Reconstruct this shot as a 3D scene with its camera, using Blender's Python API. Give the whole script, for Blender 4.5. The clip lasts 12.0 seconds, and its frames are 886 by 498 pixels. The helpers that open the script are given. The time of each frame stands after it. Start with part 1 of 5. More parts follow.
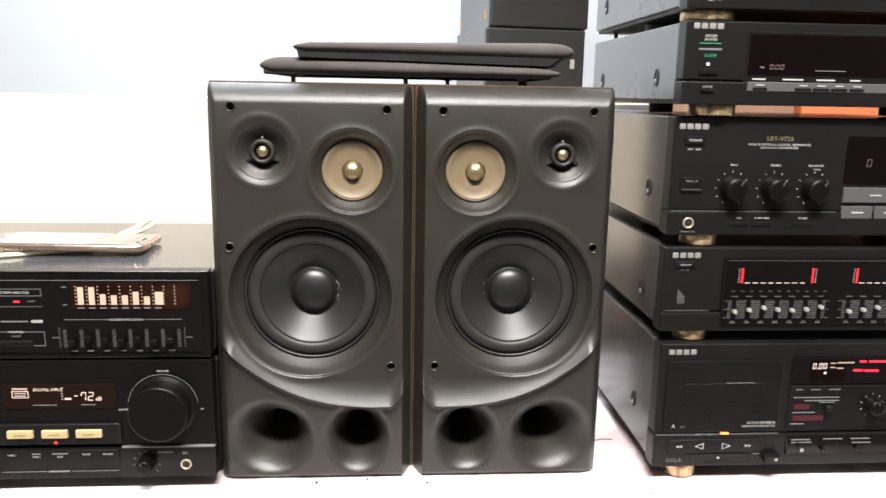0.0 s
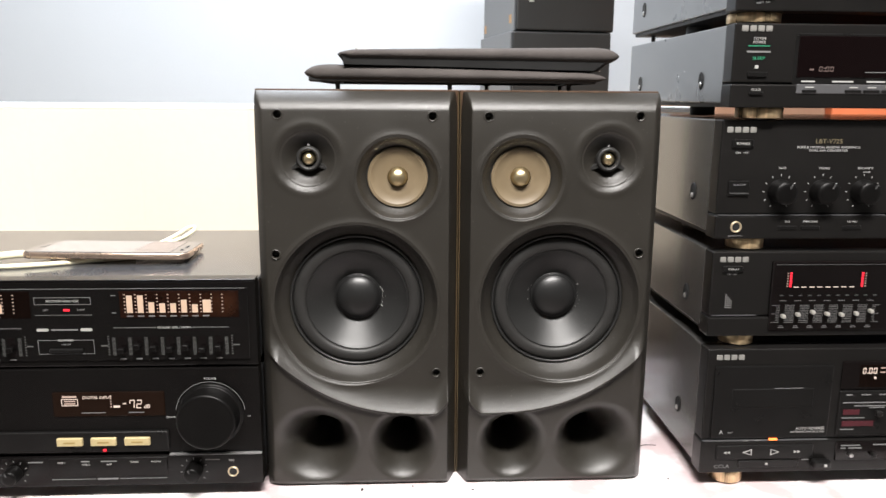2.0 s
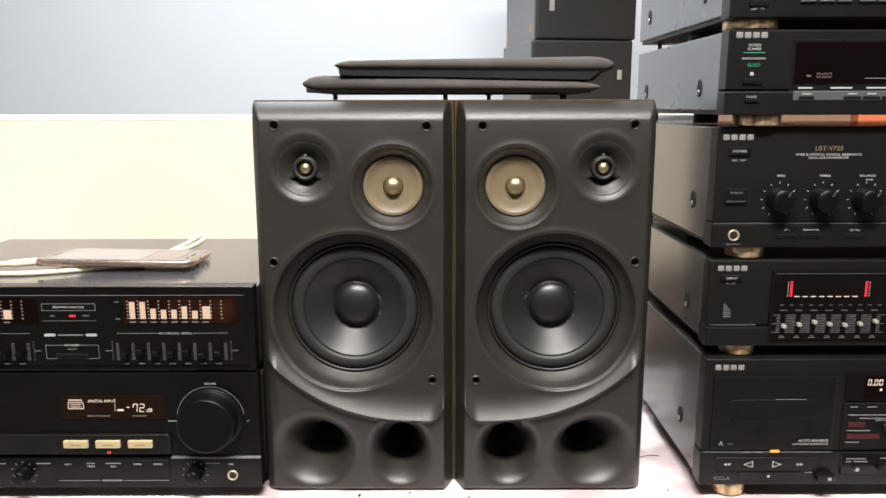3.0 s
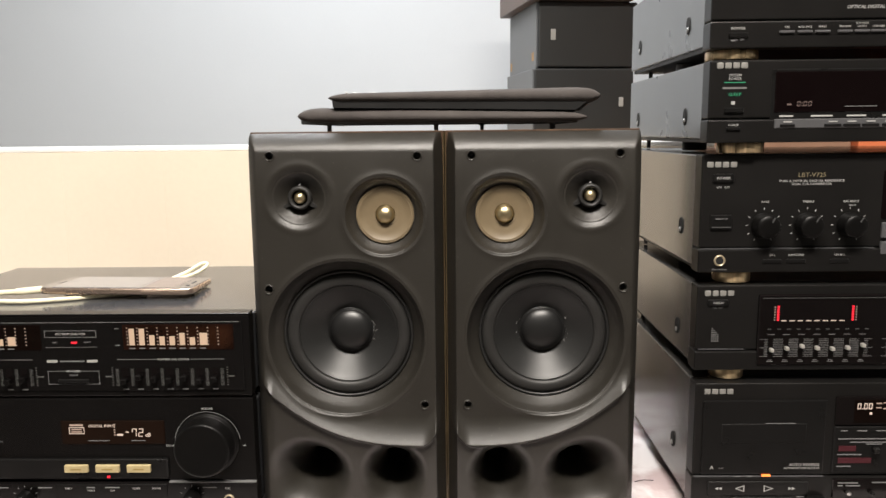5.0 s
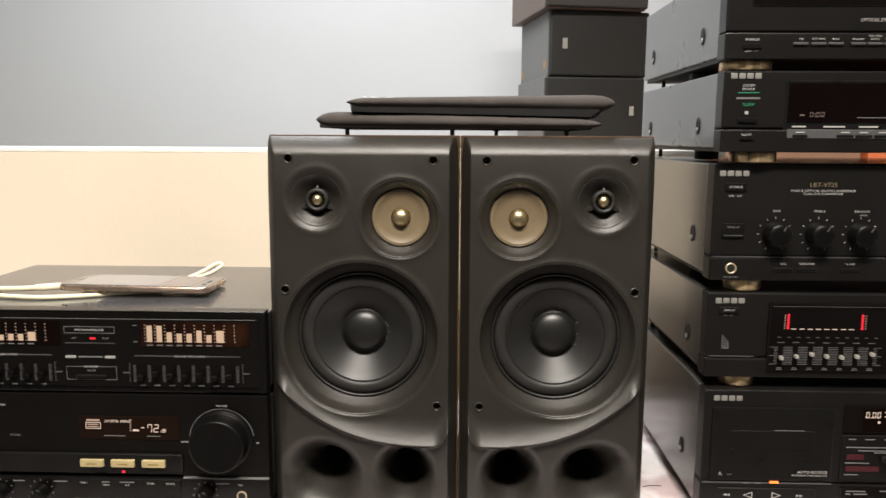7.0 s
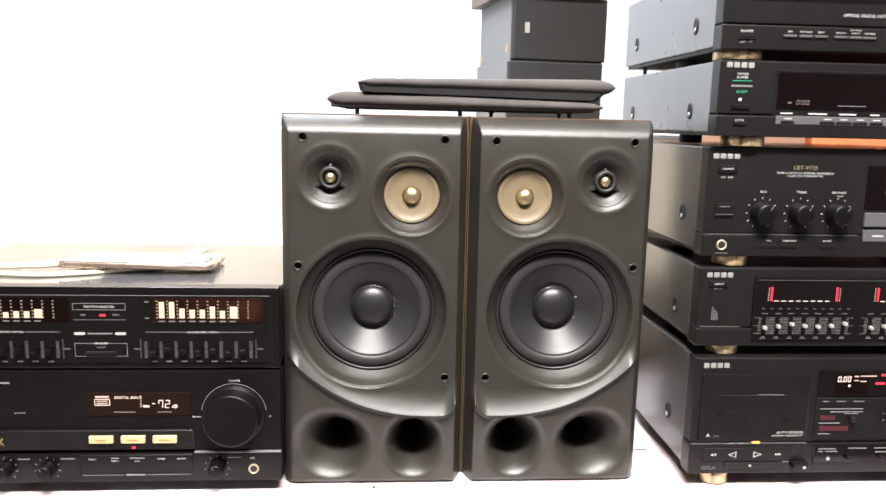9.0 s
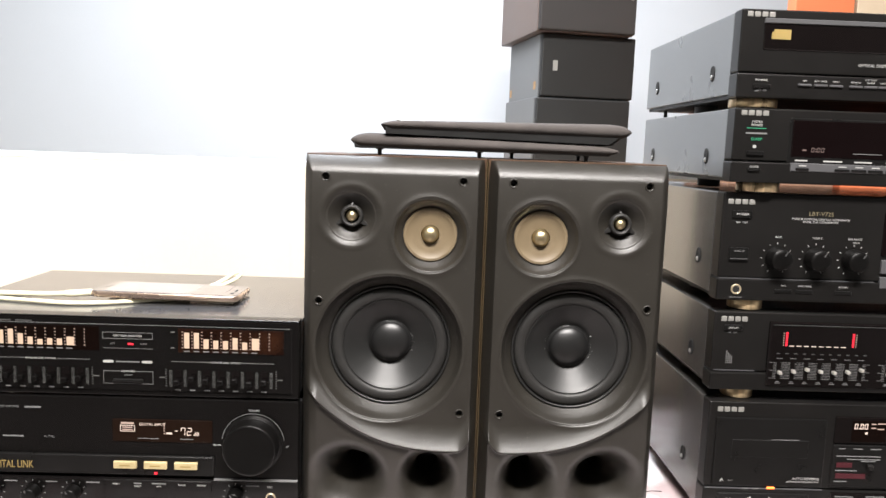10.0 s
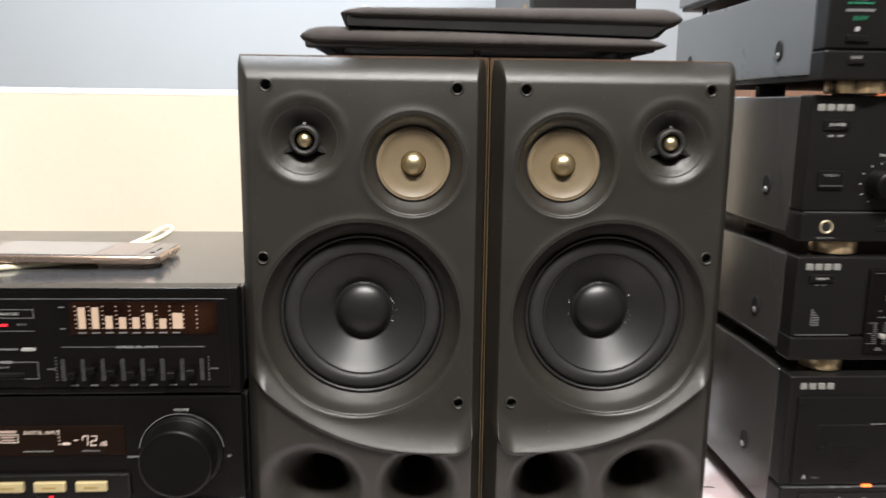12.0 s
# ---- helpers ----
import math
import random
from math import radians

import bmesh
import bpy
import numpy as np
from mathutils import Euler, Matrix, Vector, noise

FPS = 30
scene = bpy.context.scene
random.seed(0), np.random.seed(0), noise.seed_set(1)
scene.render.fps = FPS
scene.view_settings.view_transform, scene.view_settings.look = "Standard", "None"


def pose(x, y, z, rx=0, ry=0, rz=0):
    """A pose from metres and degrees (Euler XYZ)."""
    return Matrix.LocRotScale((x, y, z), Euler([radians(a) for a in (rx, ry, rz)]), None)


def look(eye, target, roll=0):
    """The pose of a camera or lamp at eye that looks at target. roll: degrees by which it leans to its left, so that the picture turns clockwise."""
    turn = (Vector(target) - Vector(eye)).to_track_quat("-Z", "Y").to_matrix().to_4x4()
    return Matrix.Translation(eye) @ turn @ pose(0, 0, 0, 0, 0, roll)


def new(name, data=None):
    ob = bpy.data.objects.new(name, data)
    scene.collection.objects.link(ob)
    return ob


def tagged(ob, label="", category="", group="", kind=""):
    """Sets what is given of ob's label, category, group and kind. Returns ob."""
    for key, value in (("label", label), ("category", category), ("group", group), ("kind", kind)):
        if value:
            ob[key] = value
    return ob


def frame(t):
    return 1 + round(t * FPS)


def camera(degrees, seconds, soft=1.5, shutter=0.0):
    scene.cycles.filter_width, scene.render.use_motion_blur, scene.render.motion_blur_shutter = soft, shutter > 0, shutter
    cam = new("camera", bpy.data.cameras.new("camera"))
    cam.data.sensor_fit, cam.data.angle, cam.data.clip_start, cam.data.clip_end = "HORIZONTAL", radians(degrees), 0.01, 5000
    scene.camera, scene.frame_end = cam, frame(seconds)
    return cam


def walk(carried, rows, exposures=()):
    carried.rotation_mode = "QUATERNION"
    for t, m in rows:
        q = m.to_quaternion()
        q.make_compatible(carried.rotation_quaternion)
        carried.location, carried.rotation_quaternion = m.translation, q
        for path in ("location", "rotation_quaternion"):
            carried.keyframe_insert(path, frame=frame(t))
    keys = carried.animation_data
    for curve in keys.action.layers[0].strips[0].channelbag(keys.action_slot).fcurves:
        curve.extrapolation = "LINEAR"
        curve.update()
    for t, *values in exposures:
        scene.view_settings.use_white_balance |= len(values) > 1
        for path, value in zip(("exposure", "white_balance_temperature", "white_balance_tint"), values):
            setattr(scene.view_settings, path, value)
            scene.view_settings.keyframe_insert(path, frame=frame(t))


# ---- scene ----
cam = camera(60.9, 12.0, soft=1.5, shutter=0.4)
PATH = [
    (0, (0.022, 0.031, 1.148), (0.161, 1.985, 0.744), 1.0),
    (0.5, (-0.008, 0.036, 1.151), (0.1, 1.994, 0.756), 1.1),
    (1, (-0.068, 0.046, 1.159), (0.131, 1.994, 0.755), -0.3),
    (1.5, (-0.059, 0.046, 1.153), (0.165, 1.99, 0.743), 0.4),
    (2, (-0.009, 0.035, 1.15), (0.094, 1.993, 0.754), 0.4),
    (2.5, (0.018, 0.039, 1.146), (0.043, 2.003, 0.771), 0.2),
    (3, (0.033, 0.028, 1.151), (0.035, 1.993, 0.777), -0.1),
    (5, (0.056, 0.012, 1.155), (0.021, 1.988, 0.848), -0.6),
    (5.5, (0.049, -0.001, 1.158), (-0.015, 1.977, 0.868), -0.4),
    (6, (0.047, 0.008, 1.156), (0.016, 1.987, 0.863), 0.0),
    (6.5, (0.051, 0.005, 1.154), (0.052, 1.983, 0.86), 0.4),
    (7, (0.047, 0.001, 1.153), (-0.002, 1.979, 0.864), 0.3),
    (7.2, (0.043, 0.0, 1.151), (-0.02, 1.977, 0.856), 0.2),
    (8.8, (-0.024, -0.008, 1.152), (0.114, 1.957, 0.808), 1.0),
    (9, (-0.036, -0.025, 1.151), (0.101, 1.942, 0.817), 1.2),
    (9.5, (-0.033, -0.036, 1.158), (0.069, 1.94, 0.864), 2.1),
    (10, (-0.022, -0.044, 1.165), (0.03, 1.938, 0.903), 2.0),
    (10.5, (-0.023, -0.046, 1.162), (0.015, 1.939, 0.923), 1.5),
    (11, (-0.021, -0.026, 1.15), (0.024, 1.958, 0.906), 1.3),
    (11.5, (-0.018, 0.027, 1.138), (0.058, 1.999, 0.814), 0.8),
    (12, (-0.023, 0.166, 1.118), (0.083, 2.128, 0.748), 0.7),
]

EXPOSURES = [(0.0, 0.95, 6200, 11), (0.5, 0.83, 6200, 11), (1.0, 0.62, 6200, 11), (1.5, 0.45, 6250, 11), (2.0, 0.68, 6200, 11), (2.5, 0.55, 6200, 11), (3.0, 0.54, 6250, 11), (5.0, 0.25, 6600, 11), (5.5, 0.19, 6650, 11), (6.0, 0.09, 6650, 11), (6.5, 0.13, 6700, 11), (7.2, 0.22, 6700, 11), (8.8, 1.38, 6200, 12), (9.5, 1.38, 6200, 12), (10.0, 0.85, 6250, 12), (10.5, 0.3, 6350, 11), (11.0, -0.08, 6700, 11), (11.5, -0.18, 6700, 11), (12.0, 0.38, 6200, 10)]
walk(cam, [(t, look(eye, target, roll)) for t, eye, target, roll in PATH], EXPOSURES)

# ---- world and lamps ----
TABLE = 0.757
world = bpy.data.worlds.new("world")
scene.world = world
world.use_nodes = True
world.node_tree.nodes["Background"].inputs[0].default_value = (0.75, 0.82, 0.9, 1)
world.node_tree.nodes["Background"].inputs[1].default_value = 0.1


def tube_lamp(name, at, size, watts, colour):
    data = bpy.data.lights.new(name, "AREA")
    data.shape, data.size, data.size_y = "RECTANGLE", size[0], size[1]
    data.energy, data.color = watts, colour
    ob = new(name, data)
    ob.location = at
    return tagged(ob, kind="structure")


LAMPS = [(0.05, -0.32), (-0.25, 1.60)]
tube_lamp("lamp_light", (0.05, -0.32, 2.60), (1.2, 0.26), 96, (1.0, 0.94, 0.86))
tube_lamp("lamp_light", (-0.25, 1.60, 2.60), (1.2, 0.12), 38, (0.94, 0.97, 1.0))


# ---- materials ----
def mat(name, colour, rough=0.5, metal=0.0, vary=0.12, scale=30.0, bump=0.0, grain=400.0, spec=0.5, stretch=(1, 1, 1), rough_vary=0.08, glow=0.0, coat=0.0, glow_colour=None):
    m = bpy.data.materials.new(name)
    m.use_nodes = True
    n, l = m.node_tree.nodes, m.node_tree.links
    b = n["Principled BSDF"]
    b.inputs["Metallic"].default_value = metal
    b.inputs["Specular IOR Level"].default_value = spec
    b.inputs["Coat Weight"].default_value = coat
    co = n.new("ShaderNodeTexCoord")
    mp = n.new("ShaderNodeMapping")
    mp.inputs["Scale"].default_value = stretch
    l.new(co.outputs["Object"], mp.inputs["Vector"])
    big, fine = n.new("ShaderNodeTexNoise"), n.new("ShaderNodeTexNoise")
    for t, sc in ((big, scale), (fine, grain)):
        t.inputs["Scale"].default_value = sc
        t.inputs["Detail"].default_value = 4
        l.new(mp.outputs[0], t.inputs["Vector"])
    mixed = n.new("ShaderNodeMath")
    mixed.operation = "MULTIPLY_ADD"
    l.new(fine.outputs[0], mixed.inputs[0])
    mixed.inputs[1].default_value = 0.5
    l.new(big.outputs[0], mixed.inputs[2])
    ramp = n.new("ShaderNodeMapRange")
    ramp.inputs[1].default_value, ramp.inputs[2].default_value = 0.45, 1.05
    ramp.inputs[3].default_value, ramp.inputs[4].default_value = 1 - vary, 1 + vary
    l.new(mixed.outputs[0], ramp.inputs[0])
    mul = n.new("ShaderNodeVectorMath")
    mul.operation = "SCALE"
    mul.inputs[0].default_value = colour
    l.new(ramp.outputs[0], mul.inputs["Scale"])
    l.new(mul.outputs[0], b.inputs["Base Color"])
    rr = n.new("ShaderNodeMapRange")
    rr.inputs[3].default_value, rr.inputs[4].default_value = max(rough - rough_vary, 0.02), min(rough + rough_vary, 1)
    l.new(big.outputs[0], rr.inputs[0])
    l.new(rr.outputs[0], b.inputs["Roughness"])
    if bump:
        bp = n.new("ShaderNodeBump")
        bp.inputs["Strength"].default_value = bump
        bp.inputs["Distance"].default_value = 0.0006
        l.new(fine.outputs[0], bp.inputs["Height"])
        l.new(bp.outputs[0], b.inputs["Normal"])
    if glow:
        b.inputs["Emission Color"].default_value = (*(glow_colour or colour), 1)
        b.inputs["Emission Strength"].default_value = glow
    return m


def veined_cloth():
    m = mat("table_cloth", (0.8, 0.76, 0.76), 0.45, vary=0.04, scale=6, grain=300, bump=0.08)
    n, l = m.node_tree.nodes, m.node_tree.links
    b = n["Principled BSDF"]
    co = n.new("ShaderNodeTexCoord")
    veins, spots = n.new("ShaderNodeTexNoise"), n.new("ShaderNodeTexNoise")
    veins.inputs["Scale"].default_value, veins.inputs["Detail"].default_value, veins.inputs["Distortion"].default_value = 9, 6, 1.2
    spots.inputs["Scale"].default_value, spots.inputs["Detail"].default_value = 38, 5
    for t in (veins, spots):
        l.new(co.outputs["Object"], t.inputs["Vector"])
    r = n.new("ShaderNodeValToRGB")
    r.color_ramp.elements[0].position, r.color_ramp.elements[0].color = 0.38, (0.50, 0.40, 0.405, 1)
    r.color_ramp.elements[1].position, r.color_ramp.elements[1].color = 0.58, (0.78, 0.745, 0.75, 1)
    mid = n.new("ShaderNodeMath")
    mid.operation = "MULTIPLY_ADD"
    mid.inputs[1].default_value = 0.35
    l.new(spots.outputs[0], mid.inputs[0])
    off = n.new("ShaderNodeMath")
    off.operation = "SUBTRACT"
    off.inputs[1].default_value = 0.17
    l.new(veins.outputs[0], off.inputs[0])
    l.new(off.outputs[0], mid.inputs[2])
    l.new(mid.outputs[0], r.inputs[0])
    l.new(r.outputs[0], b.inputs["Base Color"])
    return m


M_CLOTH = veined_cloth()
M_WALL = mat("painted_wall_blue_grey", (0.575, 0.60, 0.622), 0.75, vary=0.03, scale=1.6, bump=0.15, grain=180, rough_vary=0.03)
M_TILE = mat("cream_tile", (0.81, 0.72, 0.585), 0.35, vary=0.035, scale=4, bump=0.04, grain=120)
M_CAP = mat("white_cap", (0.85, 0.85, 0.84), 0.4, vary=0.03, scale=8)
M_DARKWALL = mat("painted_wall_grey_green", (0.27, 0.27, 0.26), 0.75, vary=0.05, scale=1.6, bump=0.15, grain=180)
M_CEIL = mat("ceiling_paint", (0.55, 0.55, 0.53), 0.8, vary=0.03, scale=2)
M_FLOOR = mat("floor_tile", (0.16, 0.14, 0.13), 0.4, vary=0.1, scale=3)
M_WOOD = mat("brown_veneer", (0.062, 0.034, 0.019), 0.4, vary=0.45, scale=14, grain=160, stretch=(6, 1, 6), bump=0.1)
# Veneer in a lighter, golden tone that imitates an edge catching light.
M_LITEDGE = mat("lit_veneer_edge", (0.075, 0.053, 0.028), 0.32, vary=0.4, scale=60, grain=300, stretch=(1, 1, 0.2))
M_TABLEWOOD = mat("table_wood", (0.3, 0.2, 0.12), 0.5, vary=0.3, scale=10, stretch=(1, 8, 8))
M_BAFFLE = mat("charcoal_plastic", (0.0184, 0.0164, 0.0133), 0.40, spec=0.55, vary=0.14, scale=24, grain=1500, bump=0.30, rough_vary=0.06)


def dusty(m, colour, scale, least, most):
    """Sparse pale specks and rubbed spots over a plain plastic."""
    n, l = m.node_tree.nodes, m.node_tree.links
    b = n["Principled BSDF"]
    co, specks, patch = n.new("ShaderNodeTexCoord"), n.new("ShaderNodeTexNoise"), n.new("ShaderNodeTexNoise")
    specks.inputs["Scale"].default_value, specks.inputs["Detail"].default_value = scale, 1
    patch.inputs["Scale"].default_value, patch.inputs["Detail"].default_value = 16, 3
    l.new(co.outputs["Object"], specks.inputs["Vector"])
    l.new(co.outputs["Object"], patch.inputs["Vector"])
    cut, where, both, mix = n.new("ShaderNodeMapRange"), n.new("ShaderNodeMapRange"), n.new("ShaderNodeMath"), n.new("ShaderNodeMix")
    cut.inputs[1].default_value, cut.inputs[2].default_value = 0.70, 0.76
    where.inputs[1].default_value, where.inputs[2].default_value, where.inputs[3].default_value, where.inputs[4].default_value = 0.40, 0.70, least, most
    l.new(specks.outputs[0], cut.inputs[0])
    l.new(patch.outputs[0], where.inputs[0])
    both.operation = "MULTIPLY"
    l.new(cut.outputs[0], both.inputs[0])
    l.new(where.outputs[0], both.inputs[1])
    mix.data_type = "RGBA"
    old = b.inputs["Base Color"].links[0].from_socket
    l.new(both.outputs[0], mix.inputs["Factor"])
    l.new(old, mix.inputs["A"])
    mix.inputs["B"].default_value = (*colour, 1)
    l.new(mix.outputs["Result"], b.inputs["Base Color"])


dusty(M_BAFFLE, (0.075, 0.070, 0.060), 420, 0.1, 0.9)
M_CONE = mat("black_cone", (0.0105, 0.0105, 0.0102), 0.44, vary=0.15, scale=40, grain=900, bump=0.06)
dusty(M_CONE, (0.07, 0.068, 0.062), 520, 0.1, 0.8)
M_RUBBER = mat("black_rubber", (0.0135, 0.0130, 0.0122), 0.53, vary=0.15, scale=60)
M_CAPDOME = mat("glossy_dust_cap", (0.007, 0.007, 0.007), 0.40, vary=0.1, scale=40)
M_TAN = mat("tan_cone", (0.146, 0.110, 0.064), 0.48, metal=0.0, vary=0.08, scale=70, grain=700, bump=0.05)
M_BRASS = mat("brass", (0.58, 0.48, 0.29), 0.34, metal=1.0, vary=0.1, scale=80)
M_STEEL = mat("screw_steel", (0.6, 0.6, 0.6), 0.3, metal=1.0, vary=0.15, scale=120)
M_DARK = mat("dark_hole", (0.004, 0.004, 0.004), 0.7, vary=0.1)
M_BLACK = mat("black_front_plastic", (0.0072, 0.0067, 0.0064), 0.36, spec=0.27, vary=0.2, scale=14, grain=900, bump=0.04)
M_BLACK2 = mat("black_button_plastic", (0.006, 0.0058, 0.0057), 0.3, spec=0.28, vary=0.15, scale=40)
M_KNOB = mat("black_knob_plastic", (0.0035, 0.0033, 0.0032), 0.36, spec=0.16, vary=0.2, scale=30)
M_GLASS = mat("smoked_display_glass", (0.004, 0.003, 0.003), 0.12, vary=0.1, scale=30, spec=0.3)
M_REDGLASS = mat("red_smoked_glass", (0.0034, 0.0018, 0.0019), 0.14, vary=0.1, scale=30, spec=0.15)
M_AMBERGLASS = mat("amber_smoked_glass", (0.004, 0.002, 0.0015), 0.12, vary=0.1, scale=30, spec=0.12)
M_COVER = mat("grey_painted_steel", (0.140, 0.148, 0.155), 0.29, vary=0.08, scale=9, grain=1600, bump=0.03)
# Darker copy of the cover paint: the lower units' shade put into the colour.
M_COVERSHADED = mat("shaded_painted_steel", (0.055, 0.053, 0.050), 0.20, vary=0.06, scale=9, grain=1600, spec=0.85, rough_vary=0.03)
M_COVER2 = mat("black_lacquered_steel", (0.046, 0.047, 0.050), 0.18, vary=0.08, scale=9, grain=1500, bump=0.05, spec=0.55, coat=0.15)
# Strong upright streaks in the gold's colour imitate brushed-metal highlights.
M_GOLD = mat("gold_ring_glint_streaks", (0.66, 0.50, 0.30), 0.30, metal=0.75, vary=0.75, scale=70, grain=260, stretch=(1, 1, 0.02), rough_vary=0.12)
M_JACK = mat("socket_metal", (0.62, 0.52, 0.36), 0.35, metal=0.7, vary=0.1)
M_GOLDPAINT = mat("gold_print", (0.34, 0.25, 0.09), 0.4, metal=0.3, vary=0.06)
M_PALEGOLD = mat("pale_gold_print", (0.17, 0.145, 0.09), 0.4, vary=0.05)
M_CHAMPAGNE = mat("champagne_button", (0.50, 0.41, 0.22), 0.35, metal=0.2, vary=0.06, scale=60)
M_WHITE = mat("white_print", (0.36, 0.36, 0.35), 0.5, vary=0.05)
M_DIM = mat("dim_print", (0.05, 0.05, 0.05), 0.5, vary=0.1)
M_PIANO = mat("glossy_black_front", (0.0042, 0.0038, 0.0037), 0.24, vary=0.2, scale=14, spec=0.21)
M_GREY = mat("grey_print", (0.15, 0.15, 0.15), 0.5, vary=0.05)
M_SCALE = mat("faint_print", (0.085, 0.085, 0.082), 0.5, vary=0.1)
M_GREYBAR = mat("grey_button_bar", (0.068, 0.068, 0.071), 0.38, vary=0.08, scale=30)
M_GREENP = mat("green_print", (0.03, 0.22, 0.12), 0.4, vary=0.05)
M_REDP = mat("dark_red_print", (0.05, 0.008, 0.012), 0.4, vary=0.1)
M_SILVER = mat("silver_print", (0.42, 0.42, 0.40), 0.35, metal=0.3, vary=0.05)
M_MARK = mat("dull_silver_mark", (0.24, 0.235, 0.22), 0.4, metal=0.2, vary=0.05)
M_FELT = mat("grille_cloth", (0.062, 0.055, 0.052), 0.85, vary=0.2, scale=40, grain=1800, bump=0.5, spec=0.2)
M_FRAME = mat("grille_frame_plastic", (0.010, 0.010, 0.010), 0.5, vary=0.15)
M_VINYLBLACK = mat("black_vinyl_box", (0.010, 0.0104, 0.010), 0.55, vary=0.15, scale=12, grain=900, bump=0.1)
M_VINYLSIDE = mat("grey_vinyl_box", (0.15, 0.155, 0.158), 0.5, vary=0.12, scale=8, grain=500)
M_VINYLBROWN = mat("brown_vinyl_box", (0.13, 0.095, 0.08), 0.5, vary=0.12, scale=10, grain=600)
M_VINYLDARK = mat("dark_brown_cloth", (0.026, 0.022, 0.02), 0.7, vary=0.15, scale=16, grain=1200, bump=0.2)
M_SCUFF = mat("bare_board_patch", (0.40, 0.24, 0.11), 0.7, vary=0.3, scale=60)
M_ORANGE = mat("orange_board", (0.72, 0.20, 0.08), 0.5, vary=0.1, scale=10)
M_BEIGE = mat("beige_board", (0.62, 0.50, 0.36), 0.6, vary=0.1, scale=10)
M_BROWNB = mat("brown_board", (0.30, 0.17, 0.11), 0.6, vary=0.15, scale=10)
M_CABLE = mat("ivory_cable", (0.78, 0.72, 0.52), 0.45, vary=0.06, scale=60)
M_PHONEMETAL = mat("rose_gold_metal", (0.58, 0.44, 0.35), 0.28, metal=0.9, vary=0.06)
M_PHONEGLASS = mat("phone_glass", (0.10, 0.096, 0.098), 0.10, vary=0.05, scale=20, spec=0.6)
M_PAGE = mat("phone_page_grey", (0.21, 0.205, 0.21), 0.12, vary=0.05, scale=20, spec=0.6)
M_PAGE2 = mat("phone_page_pink", (0.165, 0.135, 0.135), 0.12, vary=0.05, scale=20, spec=0.6)
G_BAR = mat("lit_bar", (0.30, 0.22, 0.16), 0.4, glow_colour=(0.9, 0.62, 0.42), glow=0.28, vary=0.05)
G_DIGIT = mat("lit_digit", (0.30, 0.24, 0.2), 0.4, glow_colour=(1.0, 0.78, 0.64), glow=0.4, vary=0.02)
G_DOT = mat("lit_dot", (0.15, 0.11, 0.09), 0.4, glow_colour=(1.0, 0.70, 0.55), glow=0.28, vary=0.02)
G_RED = mat("lit_red", (0.5, 0.02, 0.03), 0.4, glow_colour=(1.0, 0.018, 0.04), glow=0.65, vary=0.02)
G_REDDIM = mat("lit_red_dim", (0.10, 0.072, 0.065), 0.4, glow=0.22, vary=0.02)
G_ORANGE = mat("lit_orange", (1.0, 0.20, 0.04), 0.4, glow=1.3, vary=0.02)
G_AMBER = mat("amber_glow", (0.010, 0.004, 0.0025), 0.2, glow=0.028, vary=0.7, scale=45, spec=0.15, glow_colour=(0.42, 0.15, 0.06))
G_WINDOW = mat("dim_amber_window", (0.005, 0.003, 0.0022), 0.14, glow=0.013, vary=0.3, scale=30, spec=0.15, glow_colour=(0.42, 0.16, 0.07))
M_SCREW = mat("dull_screw_steel", (0.48, 0.48, 0.47), 0.36, metal=0.8, vary=0.2, scale=120)
M_SLIDER = mat("silver_slider_plastic", (0.36, 0.35, 0.32), 0.3, metal=0.2, vary=0.1)


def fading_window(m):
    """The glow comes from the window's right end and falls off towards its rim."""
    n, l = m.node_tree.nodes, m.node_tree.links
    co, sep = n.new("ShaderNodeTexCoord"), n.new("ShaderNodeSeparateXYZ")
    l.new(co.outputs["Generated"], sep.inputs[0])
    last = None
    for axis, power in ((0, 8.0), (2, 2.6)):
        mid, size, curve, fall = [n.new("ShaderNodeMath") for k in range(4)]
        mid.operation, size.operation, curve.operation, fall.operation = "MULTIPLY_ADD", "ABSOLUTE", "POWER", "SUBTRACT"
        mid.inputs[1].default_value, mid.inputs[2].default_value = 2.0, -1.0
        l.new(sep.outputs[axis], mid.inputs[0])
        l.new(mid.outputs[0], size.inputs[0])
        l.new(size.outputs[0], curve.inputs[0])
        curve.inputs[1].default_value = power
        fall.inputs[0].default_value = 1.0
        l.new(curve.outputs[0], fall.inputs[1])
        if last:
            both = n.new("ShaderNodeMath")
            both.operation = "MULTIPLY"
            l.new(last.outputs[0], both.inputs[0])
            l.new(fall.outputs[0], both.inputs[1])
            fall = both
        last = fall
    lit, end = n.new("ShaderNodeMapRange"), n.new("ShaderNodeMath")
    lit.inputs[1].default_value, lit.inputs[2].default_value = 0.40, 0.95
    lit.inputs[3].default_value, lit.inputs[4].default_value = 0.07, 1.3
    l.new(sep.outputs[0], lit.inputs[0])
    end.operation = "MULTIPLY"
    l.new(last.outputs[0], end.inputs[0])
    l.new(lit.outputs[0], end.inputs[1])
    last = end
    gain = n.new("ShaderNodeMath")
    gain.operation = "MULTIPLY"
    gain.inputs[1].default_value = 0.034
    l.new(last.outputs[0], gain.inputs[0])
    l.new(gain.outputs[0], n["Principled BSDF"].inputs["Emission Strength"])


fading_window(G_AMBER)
G_TUBE = mat("lamp_tube", (1.0, 0.97, 0.92), 0.5, glow=6.0, vary=0.0)


# ---- mesh helpers ----
ORIGIN = {}


